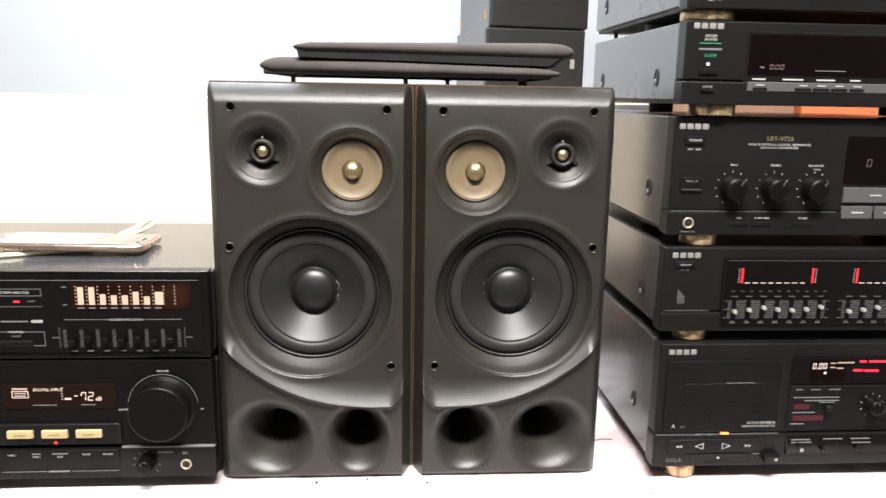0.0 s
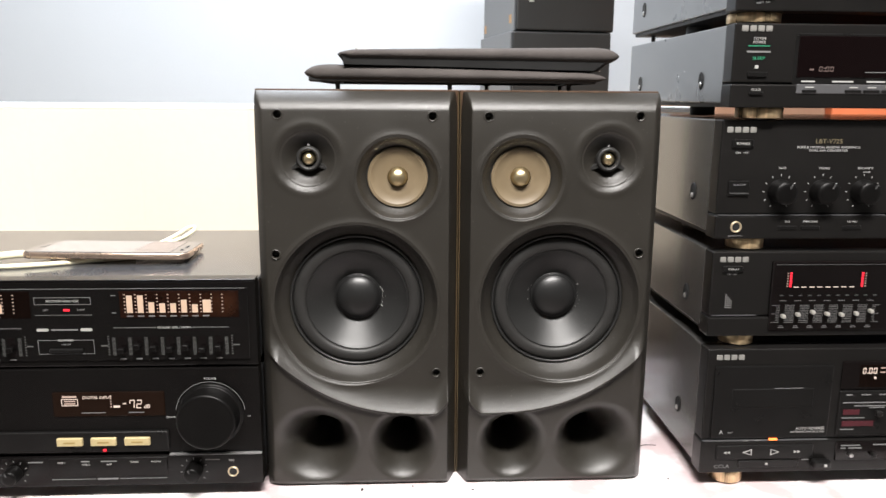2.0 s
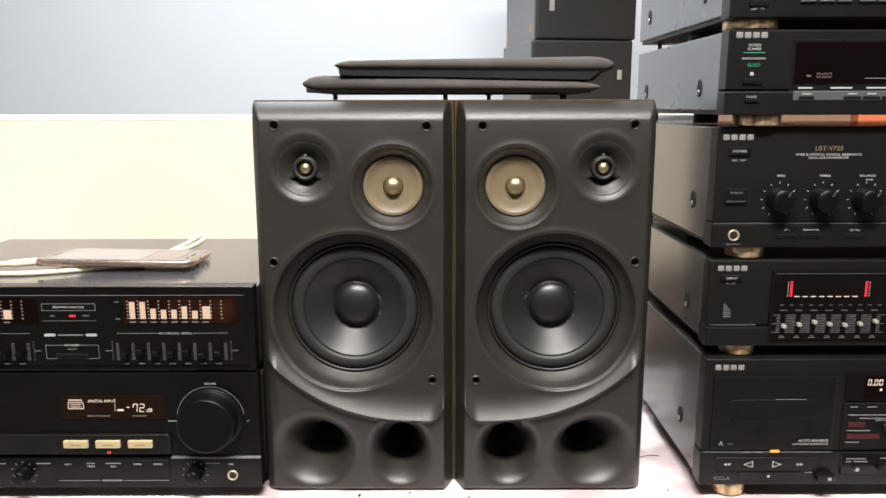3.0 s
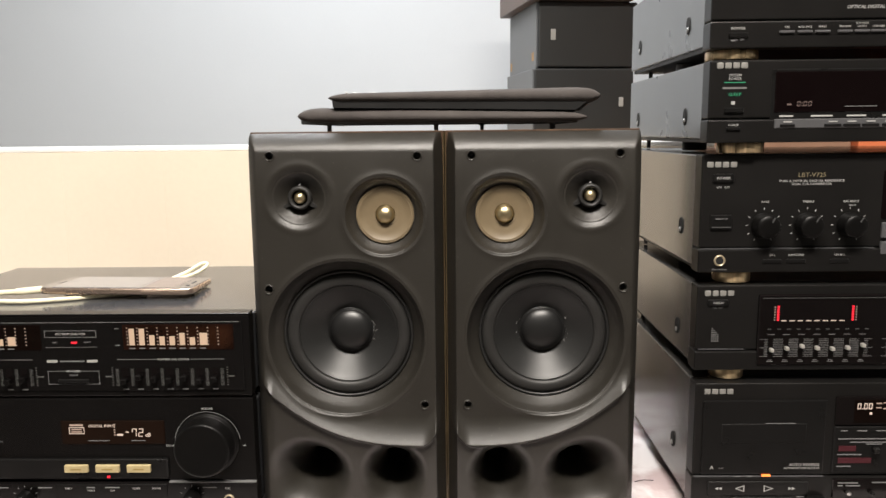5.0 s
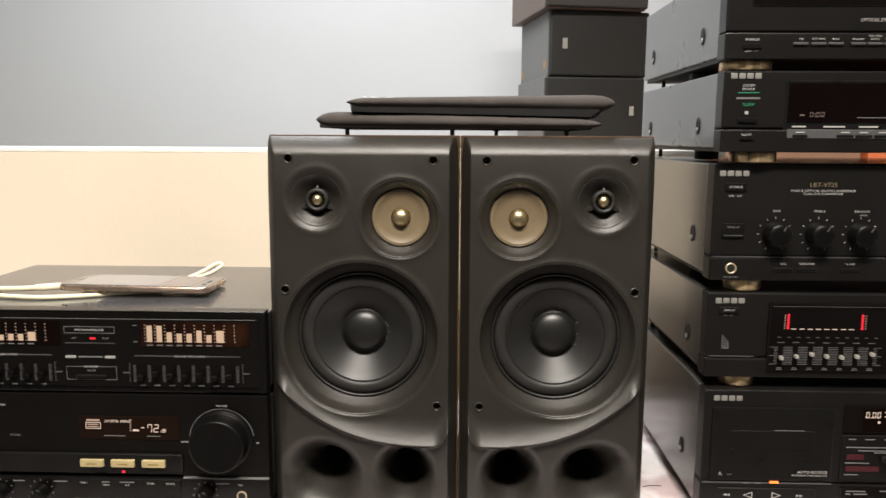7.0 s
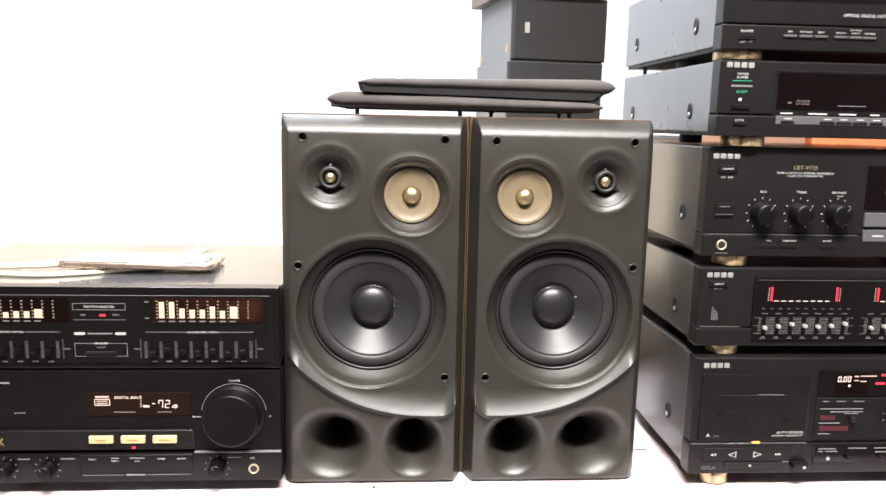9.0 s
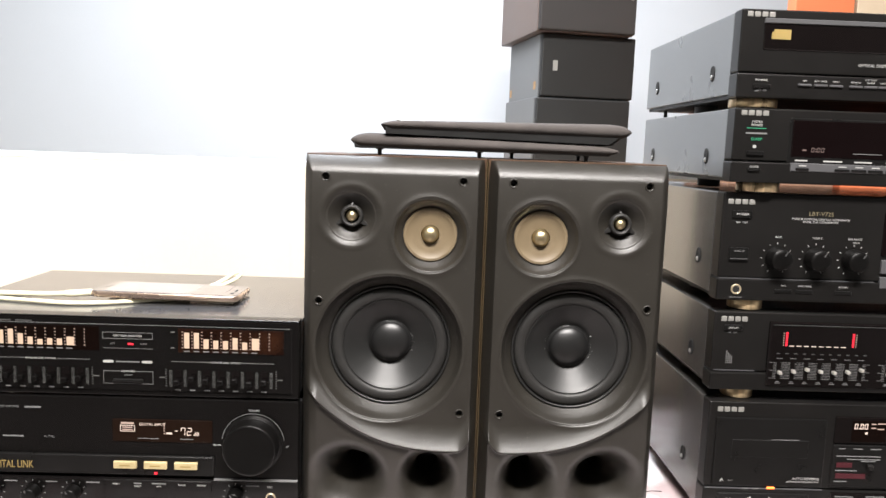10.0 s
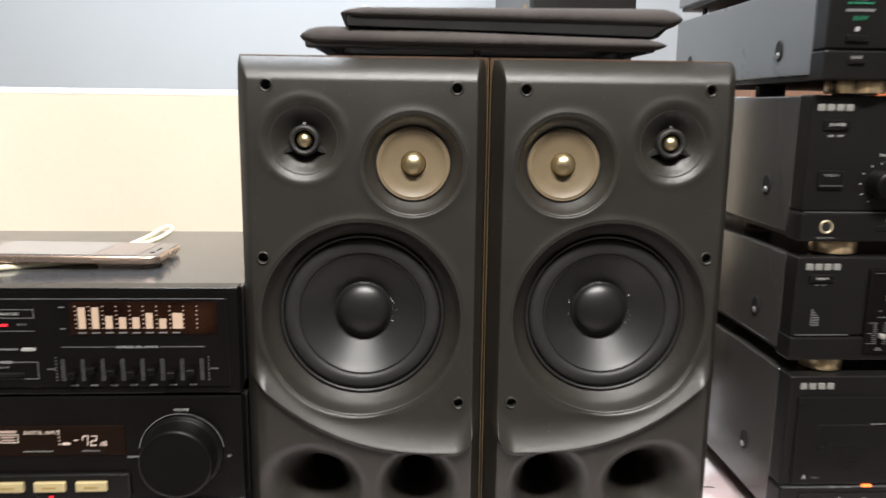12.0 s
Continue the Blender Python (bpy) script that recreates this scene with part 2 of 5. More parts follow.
def thing(name, origin, label, category, group="", m=None, kind=""):
    """A thing's Empty. With m, its parts are built in its own frame; else in the world's."""
    ob = new(name)
    ob.empty_display_size = 0.02
    if m is None:
        ob.location = origin
        ORIGIN[ob] = Vector(origin)
    else:
        ob.matrix_basis = m
        ORIGIN[ob] = Vector((0, 0, 0))
    return tagged(ob, label, category, group, kind)


def part(name, bm, material, parent, label="", smooth=False):
    mesh = bpy.data.meshes.new(name)
    if isinstance(bm, bpy.types.Mesh):
        mesh = bm
        mesh.transform(Matrix.Translation(-ORIGIN[parent]))
    else:
        bm.transform(Matrix.Translation(-ORIGIN[parent]))
        bm.to_mesh(mesh)
        bm.free()
    if smooth:
        mesh.polygons.foreach_set("use_smooth", [True] * len(mesh.polygons))
    mesh.materials.append(material)
    ob = new(name, mesh)
    ob.parent = parent
    ORIGIN[ob] = ORIGIN[parent]
    return tagged(ob, label)


def whole(name, bm, material, label="", category="", kind="", smooth=False):
    mesh = bpy.data.meshes.new(name)
    bm.to_mesh(mesh)
    bm.free()
    if smooth:
        mesh.polygons.foreach_set("use_smooth", [True] * len(mesh.polygons))
    mesh.materials.append(material)
    ob = new(name, mesh)
    ORIGIN[ob] = Vector((0, 0, 0))
    return tagged(ob, label, category, "", kind)


def block(x0, x1, y0, y1, z0, z1, bevel=0.0, segs=2, bm=None):
    bm = bm or bmesh.new()
    got = bmesh.ops.create_cube(bm, size=1.0, matrix=Matrix.Translation(((x0 + x1) / 2, (y0 + y1) / 2, (z0 + z1) / 2)) @ Matrix.Diagonal((x1 - x0, y1 - y0, z1 - z0, 1)))
    if bevel:
        edges = list({e for v in got["verts"] for e in v.link_edges})
        bmesh.ops.bevel(bm, geom=edges, offset=bevel, segments=segs, affect="EDGES", profile=0.5)
    return bm


def lathe(profile, at, axis="y", steps=48, bm=None):
    """Turns a profile of (radius, along) round an axis through at. Along y, a smaller value is nearer to the viewer."""
    bm = bm or bmesh.new()
    rings = []
    for r, d in profile:
        ring = []
        for k in range(steps if r > 1e-6 else 1):
            a = 2 * math.pi * k / steps
            c, s = r * math.cos(a), r * math.sin(a)
            p = (c, d, s) if axis == "y" else (c, s, d) if axis == "z" else (d, c, s)
            ring.append(bm.verts.new(Vector(at) + Vector(p)))
        rings.append(ring)
    for a, b in zip(rings, rings[1:]):
        for k in range(steps):
            q = [a[k % len(a)], a[(k + 1) % len(a)], b[(k + 1) % len(b)], b[k % len(b)]]
            q = [v for i, v in enumerate(q) if v not in q[:i]]
            if len(q) > 2:
                bm.faces.new(q)
    bmesh.ops.recalc_face_normals(bm, faces=bm.faces[:])
    return bm


def tube(points, radius, steps=10):
    """A round cable along a smooth line through the points."""
    pts = [Vector(p) for p in points]
    line = []
    for i in range(len(pts) - 1):
        p0, p1, p2, p3 = pts[max(i - 1, 0)], pts[i], pts[i + 1], pts[min(i + 2, len(pts) - 1)]
        for k in range(8):
            t = k / 8
            line.append(0.5 * (2 * p1 + (p2 - p0) * t + (2 * p0 - 5 * p1 + 4 * p2 - p3) * t * t + (3 * p1 - p0 - 3 * p2 + p3) * t ** 3))
    line.append(pts[-1])
    bm = bmesh.new()
    rings = []
    for i, p in enumerate(line):
        d = (line[min(i + 1, len(line) - 1)] - line[max(i - 1, 0)]).normalized()
        a = d.cross(Vector((0, 0, 1)) if abs(d.z) < 0.9 else Vector((1, 0, 0))).normalized()
        b = d.cross(a)
        rings.append([bm.verts.new(p + radius * (a * math.cos(2 * math.pi * k / steps) + b * math.sin(2 * math.pi * k / steps))) for k in range(steps)])
    for a, b in zip(rings, rings[1:]):
        for k in range(steps):
            bm.faces.new((a[k], a[(k + 1) % steps], b[(k + 1) % steps], b[k]))
    bm.faces.new(rings[0])
    bm.faces.new(rings[-1])
    bmesh.ops.recalc_face_normals(bm, faces=bm.faces[:])
    return bm


def letters(text, x, y, z, height, material, parent, align="CENTER", wide=1.0, slant=0.0):
    """Printed letters in the plane y, their middle at z, height in metres of the capitals."""
    data = bpy.data.curves.new("lettering", "FONT")
    data.body, data.align_x, data.size, data.resolution_u, data.shear = text, align, height / 0.70, 2, slant
    data.extrude = 0.00012 / 1
    ob = new("lettering", data)
    mesh = bpy.data.meshes.new_from_object(ob)
    bpy.data.objects.remove(ob)
    mesh.transform(Matrix.Translation((x, y, z - height / 2)) @ Matrix.Rotation(math.pi / 2, 4, "X") @ Matrix.Diagonal((wide, 1, 1, 1)))
    mesh.materials.clear()
    return part("lettering", mesh, material, parent)


SEGMENTS = {"0": "abcdef", "7": "abcf", "2": "abged"}


def digits(text, x, y, z, w, h, material, parent, slant=0.1, t=0.0007):
    """Seven-segment figures from x to the right, standing on z."""
    for ch in text:
        if ch in ".:":
            bm = block(x, x + t * 1.3, y - 0.0005, y + 0.0003, z, z + t * 1.3)
            if ch == ":":
                block(x, x + t * 1.3, y - 0.0005, y + 0.0003, z + h * 0.55, z + h * 0.55 + t * 1.3, 0, 1, bm)
            part("digit", bm, material, parent)
            x += w * 0.45
            continue
        bm = bmesh.new()
        g = t * 0.5
        for c in SEGMENTS[ch]:
            x0, x1, z0, z1 = {"a": (g, w - g, h - t, h), "d": (g, w - g, 0, t), "g": (g, w - g, h / 2 - t / 2, h / 2 + t / 2), "f": (0, t, h / 2 + g, h - g), "e": (0, t, g, h / 2 - g), "b": (w - t, w, h / 2 + g, h - g), "c": (w - t, w, g, h / 2 - g)}[c]
            block(x + x0, x + x1, y - 0.0005, y + 0.0003, z + z0, z + z1, 0, 1, bm)
        for v in bm.verts:
            v.co.x += slant * (v.co.z - z)
        part("digit", bm, material, parent)
        x += w * 1.4
    return x


def bar(name, x0, x1, z0, z1, y, material, parent, thick=0.0006, label=""):
    """A thin printed or set-in bar, proud of the plane y."""
    return part(name, block(x0, x1, y - thick, y + 0.0004, z0, z1), material, parent, label)


def brand_mark(x, z, y, parent, wide=0.0285, high=0.0054):
    """A maker's mark as four plain silver shapes."""
    bm = bmesh.new()
    w = wide / 4.7
    for k in range(4):
        c = x - wide / 2 + w * 0.5 + k * (wide - w) / 3
        block(c - w * 0.5, c + w * 0.5, y - 0.0006, y + 0.0004, z - high / 2, z + high / 2, 0.0009, 2, bm)
    return part("brand_mark", bm, M_MARK, parent, "plain silver mark")


def ticks(x, z, y, radius, parent, material, count=11, sweep=300.0):
    bm = bmesh.new()
    for k in range(count):
        a = radians(-sweep / 2 + sweep * k / (count - 1))
        cx, cz = x + radius * math.sin(a), z + radius * math.cos(a)
        one = block(-0.0003, 0.0003, -0.0003, 0.0003, -0.0010, 0.0010)
        one.transform(Matrix.Translation((cx, y, cz)) @ Matrix.Rotation(a, 4, "Y"))
        scrap = bpy.data.meshes.new("mark")
        one.to_mesh(scrap)
        bm.from_mesh(scrap)
        bpy.data.meshes.remove(scrap)
        one.free()
    return part("scale_marks", bm, material, parent)


def knob(x, z, y, r, deep, parent, material=None, label="", pointer=0.0, ridges=True):
    material = material or M_KNOB
    bm = lathe([(r * 1.06, 0.0), (r * 1.06, -0.002), (r, -0.003), (r * 0.96, -deep + 0.0015), (r * 0.90, -deep), (r * 0.5, -deep - 0.0002), (0, -deep - 0.0002)], (x, y, z), steps=48)
    ob = part("knob", bm, material, parent, label, smooth=False)
    for p in ob.data.polygons:
        p.use_smooth = True
    m = Matrix.Translation((x, y - deep, z)) @ Matrix.Rotation(pointer, 4, "Y")
    b2 = block(-0.0006, 0.0006, -0.0009, 0.0003, r * 0.45, r * 0.88)
    b2.transform(m)
    part("pointer", b2, M_DIM, ob)
    return ob


def cylinder(x, y, z0, z1, r, bevel=0.001, steps=32):
    return lathe([(0, z0), (r - bevel, z0), (r, z0 + bevel), (r, z1 - bevel), (r - bevel, z1), (0, z1)], (x, y, 0), "z", steps)


# ---- the room ----
def slab(name, x0, x1, y0, y1, z0, z1, material, bevel=0.0):
    return whole(name, block(x0, x1, y0, y1, z0, z1, bevel), material, kind="structure")


slab("floor", -2.4, 2.6, -4.2, 2.8, -0.1, 0.0, M_FLOOR)
slab("ceiling", -2.4, 2.6, -4.2, 2.8, 2.75, 2.85, M_CEIL)
slab("wall_north", -2.4, 2.6, 2.65, 2.8, 0.0, 2.75, M_WALL)
slab("wall_south", -2.4, 2.6, -4.2, -4.05, 0.0, 2.75, M_DARKWALL)
slab("wall_west", -2.4, -2.25, -4.05, 2.65, 0.0, 2.75, M_DARKWALL)
slab("wall_east", 2.45, 2.6, -4.05, 2.65, 0.0, 2.75, M_DARKWALL)

# low tiled partition behind the table, with a white cap; it ends behind the hi-fi stack
PART_Y, PART_TOP, PART_END = 1.215, 1.137, 0.465
partition = slab("wall_partition", -2.25, PART_END - 0.001, PART_Y + 0.006, PART_Y + 0.085, 0.0, PART_TOP - 0.008, M_TILE)
slab("trim", -2.25, PART_END, PART_Y + 0.0022, PART_Y + 0.09, PART_TOP - 0.008, PART_TOP, M_CAP, 0.002)
for k in range(-13, 4):
    for row in range(4):
        z1 = PART_TOP - 0.0082 - row * 0.285
        z0 = max(z1 - 0.2835, 0.002)
        x0 = -0.080 + 0.165 * k
        part("tile", block(x0, min(x0 + 0.16492, PART_END - 0.001), PART_Y, PART_Y + 0.0062, z0, z1, 0.0001, 1), M_TILE, partition)

# ceiling lamps
for x, y in LAMPS:
    t = thing("ceiling_light", (x, y, 2.75), "white ceiling batten lamp with one bright tube", "lamp", "ceiling lamps")
    part("housing", block(x - 0.65, x + 0.65, y - 0.14, y + 0.14, 2.69, 2.75, 0.004), M_CAP, t)
    part("lamp_tube", lathe([(0, -0.6), (0.013, -0.6), (0.013, 0.6), (0, 0.6)], (x, y, 2.665), "x", 20), G_TUBE, t, smooth=True)

# ---- table ----
t = thing("table", (0.0, 0.78, 0.0), "long wooden table under a white and pink marbled cloth", "table")
part("tabletop", block(-1.25, 1.45, 0.665, 1.19, TABLE - 0.035, TABLE - 0.002, 0.003), M_TABLEWOOD, t)
for x in (-1.18, 1.38):
    for y in (0.72, 1.12):
        part("leg", block(x - 0.03, x + 0.03, y - 0.03, y + 0.03, 0.0, TABLE - 0.035, 0.004), M_TABLEWOOD, t)
bm = bmesh.new()
nx, ny = 90, 30
grid = [[bm.verts.new((-1.26 + 2.72 * i / nx, 0.658 + 0.538 * j / ny, TABLE - (0.0 if (i * 7 + j * 3) % 5 else 0.0004))) for j in range(ny + 1)] for i in range(nx + 1)]
for i in range(nx):
    for j in range(ny):
        bm.faces.new((grid[i][j], grid[i + 1][j], grid[i + 1][j + 1], grid[i][j + 1]))
got = bmesh.ops.extrude_edge_only(bm, edges=[e for e in bm.edges if e.is_boundary])
for v in got["geom"]:
    if isinstance(v, bmesh.types.BMVert):
        v.co.z -= 0.034
bmesh.ops.recalc_face_normals(bm, faces=bm.faces[:])
whole("tablecloth", bm, M_CLOTH, "white marbled tablecloth with faint pink veins on the table", "tablecloth", smooth=True)

# ---- loudspeakers ----
SPK_W, SPK_H, SPK_FACE = 0.1925, 0.398, 0.752
WOOFER, TWEETER, MIDDLE = (-0.003, 0.192), (-0.0463, 0.3345), (0.038, 0.3165)
SOCKETS = ((-0.0738, 0.376), (0.0712, 0.375), (-0.0795, 0.243), (0.0757, 0.121))


def ease(t):
    t = np.clip(t, 0, 1)
    return t * t * (3 - 2 * t)


def bay(d, u, z, centre, rim, floor, deep, power, crest):
    """Sinks a round bay into the front, with a crisp rim and a sloping wall."""
    r = np.hypot(u - centre[0], z - centre[1])
    t = np.clip((rim - r) / (rim - floor), 0, 1)
    sunk = (d - crest) * (1 - ease(t * 2.5)) + deep * t ** power
    d = np.where(r < rim, sunk, d - crest * np.exp(-((r - rim) / 0.0050) ** 2))
    return np.where(r < floor - 0.003, deep + 0.03, d)


def horn(u, z, rim, hole):
    """0 at the rim of a flared port and 1 at its throat; both are ovals (u, z, half width, half height)."""
    low, high = np.zeros_like(u), np.ones_like(u)
    for k in range(16):
        t = (low + high) / 2
        cu, cz, au, az = [p + (q - p) * t for p, q in zip(rim, hole)]
        inside = (np.abs(u - cu) / au) ** 2.0 + (np.abs(z - cz) / az) ** 2.0 < 1
        low, high = np.where(inside, t, low), np.where(inside, high, t)
    return low


def baffle_depth(u, z):
    """How far the moulded front lies behind its plane; u runs from the outer to the inner side."""
    u, z = np.asarray(u, dtype=float), np.asarray(z, dtype=float)
    lip = 0.0845 + 7.43 * np.maximum(0.075 - u, 0) ** 2.63 + 55 * np.maximum(u - 0.072, 0) ** 2
    s = z - lip + 0.0030
    high = 0.0115
    wide = 0.0270 - 0.05 * np.maximum(-u, 0)
    proud = np.where(s > 0, high * np.clip(1 - s / wide, 0, 1) ** 1.7, high - 0.0058 * ease(-s / 0.0045) - 0.003 * ease((-s - 0.004) / 0.05))
    d = -proud * ease((SPK_W / 2 - np.abs(u)) / np.where(u < 0, 0.018, 0.0105))
    # woofer and midrange bays
    d = bay(d, u, z, WOOFER, 0.0800, 0.0668, 0.0185, 0.80, 0.0013)
    d = bay(d, u, z, MIDDLE, 0.0392, 0.0292, 0.0122, 0.80, 0.0012)
    # tweeter dish with a soft hollow round it
    r = np.hypot(u - TWEETER[0], z - TWEETER[1])
    d = np.where(r < 0.0262, 0.0018 + 0.0160 * np.clip(1 - (r / 0.0262) ** 1.6, 0, 1), d + 0.0008 * np.exp(-((r - 0.0285) / 0.0022) ** 2) - 0.0005 * np.exp(-((r - 0.0335) / 0.0035) ** 2) + 0.0012 * np.exp(-((r - 0.0262) / 0.0022) ** 2))
    # fine grooves round the three bays
    for centre, groove in ((TWEETER, 0.0266), (MIDDLE, 0.0399), (WOOFER, 0.0808)):
        d = d + 0.0011 * np.exp(-((np.hypot(u - centre[0], z - centre[1]) - groove) / 0.0008) ** 2)
    # two flared ports
    for rim, hole, deep in (((-0.0465, 0.0465, 0.0490, 0.0440), (-0.0385, 0.0450, 0.0125, 0.0120), 0.058), ((0.0425, 0.0460, 0.0370, 0.0420), (0.0430, 0.0440, 0.0120, 0.0125), 0.058)):
        t = horn(u, z, rim, hole)
        d = d + (deep * t ** 2.1 + np.where(t > 0.995, 0.04, 0.0)) * ease((lip - 0.003 - z) / 0.010)
    # grille sockets
    for cu, cz in SOCKETS:
        r = np.hypot(u - cu, z - cz)
        d = np.where(r < 0.0042, d + 0.012, d)
    # chamfered and rolled edges
    edge = np.zeros_like(d)
    for e, w, drop, power in ((SPK_H - z, 0.0185, 0.0130, 1.75), (z, 0.007, 0.006, 1.6), (u + SPK_W / 2, 0.0085, 0.0085, 1.5), (SPK_W / 2 - u, 0.0092, 0.0235, 1.05)):
        edge = edge + (drop * np.clip(1 - e / w, 0, 1) ** power) ** 3
    return d + np.cbrt(edge) + 0.0042 * np.clip(1 - (SPK_H - z) / 0.055, 0, 1) ** 2.2


def baffle_mesh(flip):
    nu, nz = 270, 550
    us, zs = np.linspace(-SPK_W / 2, SPK_W / 2, nu), np.linspace(0.0, SPK_H, nz)
    u, z = np.meshgrid(us, zs)
    d = baffle_depth(u, z)
    back = 0.026
    x = -u if flip else u
    pts = np.stack([x, d, z], -1).reshape(-1, 3).tolist()
    faces = []
    for j in range(nz - 1):
        for i in range(nu - 1):
            a = j * nu + i
            q = (a, a + 1, a + nu + 1, a + nu)
            faces.append(q[::-1] if flip else q)
    rim = [i for i in range(nu)] + [j * nu + nu - 1 for j in range(1, nz)] + [(nz - 1) * nu + i for i in range(nu - 2, -1, -1)] + [j * nu for j in range(nz - 2, 0, -1)]
    first = len(pts)
    for k in rim:
        pts.append([pts[k][0], back, pts[k][2]])
    n = len(rim)
    for k in range(n):
        q = (rim[(k + 1) % n], rim[k], first + k, first + (k + 1) % n)
        faces.append(q[::-1] if flip else q)
    mesh = bpy.data.meshes.new("baffle")
    mesh.from_pydata(pts, [], faces)
    mesh.polygons.foreach_set("use_smooth", [True] * len(mesh.polygons))
    return mesh


def loudspeaker(x, flip, turn):
    side = -1 if flip else 1
    t = thing("loudspeaker", None, "charcoal moulded loudspeaker without its grille on the marbled cloth", "loudspeaker", "pair of loudspeakers", pose(x, SPK_FACE, TABLE, 0, 0, turn))
    part("baffle", baffle_mesh(flip), M_BAFFLE, t, "moulded charcoal plastic front with two flared ports")
    w = SPK_W / 2 + 0.0007
    shell = bmesh.new()
    for x0, x1, z0, z1 in ((-w - 0.0004, w + 0.0004, SPK_H - 0.0120, SPK_H + 0.0016), (-w - 0.0004, w + 0.0004, 0.0, 0.0105), (-w - 0.0004, -w + 0.0110, 0.0106, SPK_H - 0.0121), (w - 0.0110, w + 0.0004, 0.0106, SPK_H - 0.0121)):
        block(x0, x1, 0.0235, 0.225, z0, z1, 0.0006, 1, shell)
    block(-w + 0.0112, w - 0.0112, 0.210, 0.222, 0.0108, SPK_H - 0.0123, 0, 1, shell)
    part("cabinet", shell, M_WOOD, t, "dark brown wood veneer cabinet")
    inner = side * (w + 0.0004)
    # Thin strip that paints the glint on the cabinet's inner front edge.
    part("edge_glint", block(min(inner, inner - side * 0.0011), max(inner, inner - side * 0.0011), 0.0205, 0.0233, 0.004, SPK_H - 0.001, 0.0004, 1), M_LITEDGE, t, "veneer edge toned lighter for the light it catches, beside the moulded front")
    # woofer: rolled surround, cone and dust cap
    c = (side * WOOFER[0], 0.0, WOOFER[1])
    woofer = part("woofer", lathe([(0.0674, 0.0185), (0.0671, 0.0164), (0.0662, 0.0156), (0.0650, 0.0160), (0.0642, 0.0176), (0.0636, 0.0300)], c, steps=96), M_CONE, t, "black woofer with a rolled rubber edge", True)
    roll = [(0.0646, 0.0200)] + [(0.0574 + 0.0063 * math.cos(math.pi * k / 12), 0.0182 - 0.0038 * math.sin(math.pi * k / 12)) for k in range(13)]
    part("surround", lathe(roll, c, steps=96), M_RUBBER, woofer, smooth=True)
    cone = [(0.0514, 0.0180), (0.0506, 0.0170), (0.0498, 0.0178)] + [(0.0498 - 0.0265 * k / 8, 0.0180 + 0.0175 * (k / 8) ** 0.95) for k in range(1, 9)]
    part("cone", lathe(cone, c, steps=96), M_CONE, woofer, smooth=True)
    dome = [(0.0229 * math.cos(a), 0.0335 - 0.0104 * math.sin(a) ** 1.15) for a in [math.pi / 2 * k / 10 for k in range(11)]]
    part("dust_cap", lathe([(0.0242, 0.0357), (0.0240, 0.0334), (0.0233, 0.0329)] + dome[:-1] + [(0, 0.0231)], c, steps=64), M_CAPDOME, woofer, "glossy black dust cap", True)
    glue = bmesh.new()
    rng = random.Random(5 if flip else 9)
    for k in range(18):
        a = rng.uniform(-0.5, 0.5) + (math.pi if flip and k % 3 == 0 else 0.0)
        q = rng.uniform(0.0244, 0.0280)
        bmesh.ops.create_icosphere(glue, subdivisions=1, radius=rng.uniform(0.0002, 0.0005), matrix=Matrix.Translation((c[0] + q * math.cos(a), 0.0342 - (q - 0.0244) * 0.66, c[2] + q * math.sin(a))))
    tagged(part("glue_specks", glue, M_WHITE, woofer), "tiny pale specks of glue", kind="stuff")
    # midrange: tan cone and brass dome
    c = (side * MIDDLE[0], -0.0005, MIDDLE[1])
    mid = part("midrange", lathe([(0.0302, 0.0128), (0.0299, 0.0112), (0.0294, 0.0112), (0.0289, 0.013)], c, steps=72), M_RUBBER, t, "tan midrange driver with a brass dome", True)
    part("cone", lathe([(0.0293, 0.0118), (0.0287, 0.0104), (0.0279, 0.0100), (0.0272, 0.0116), (0.0265, 0.0104), (0.0258, 0.0112), (0.0180, 0.0122), (0.0100, 0.0132)], c, steps=72), M_TAN, mid, smooth=True)
    dome = [(0.0088 * math.cos(a), 0.0118 - 0.0062 * math.sin(a)) for a in [math.pi / 2 * k / 10 for k in range(10)]]
    part("dome", lathe([(0.0100, 0.0145), (0.0094, 0.0128)] + dome + [(0, 0.0056)], c, steps=48), M_BRASS, mid, smooth=True)
    # tweeter: three-armed guard over a small brass dome
    c = (side * TWEETER[0], 0.0015, TWEETER[1])
    ring = [(0.0098 + 0.0024 * math.cos(a), 0.0066 + 0.0046 * math.sin(a)) for a in [2 * math.pi * k / 14 for k in range(15)]]
    tw = part("tweeter", lathe(ring, c, steps=56), M_RUBBER, t, "black tweeter guard round a brass dome", True)
    part("throat", lathe([(0.0105, 0.010), (0.0078, 0.0135), (0, 0.0135)], c, steps=40), M_DARK, tw, smooth=True)
    dome = [(0.0062 * math.cos(a), 0.0070 - 0.0060 * math.sin(a)) for a in [math.pi / 2 * k / 8 for k in range(8)]]
    part("dome", lathe([(0.0062, 0.013)] + dome + [(0, 0.0010)], c, steps=32), M_BRASS, tw, smooth=True)
    for deg in (0, 120, 240):
        bm = bmesh.new()
        far, wide = (0.0138, 0.0014) if deg == 0 else (0.0205, 0.0026)
        lo = [bm.verts.new(p) for p in ((-wide, 0.0050, 0.0100), (wide, 0.0050, 0.0100), (0.0008, 0.0070, far), (-0.0008, 0.0070, far))]
        hi = [bm.verts.new(p) for p in ((-wide - 0.0006, 0.0130, 0.0100), (wide + 0.0006, 0.0130, 0.0100), (0.0014, 0.0110, far), (-0.0014, 0.0110, far))]
        bm.faces.new(lo)
        bm.faces.new(hi[::-1])
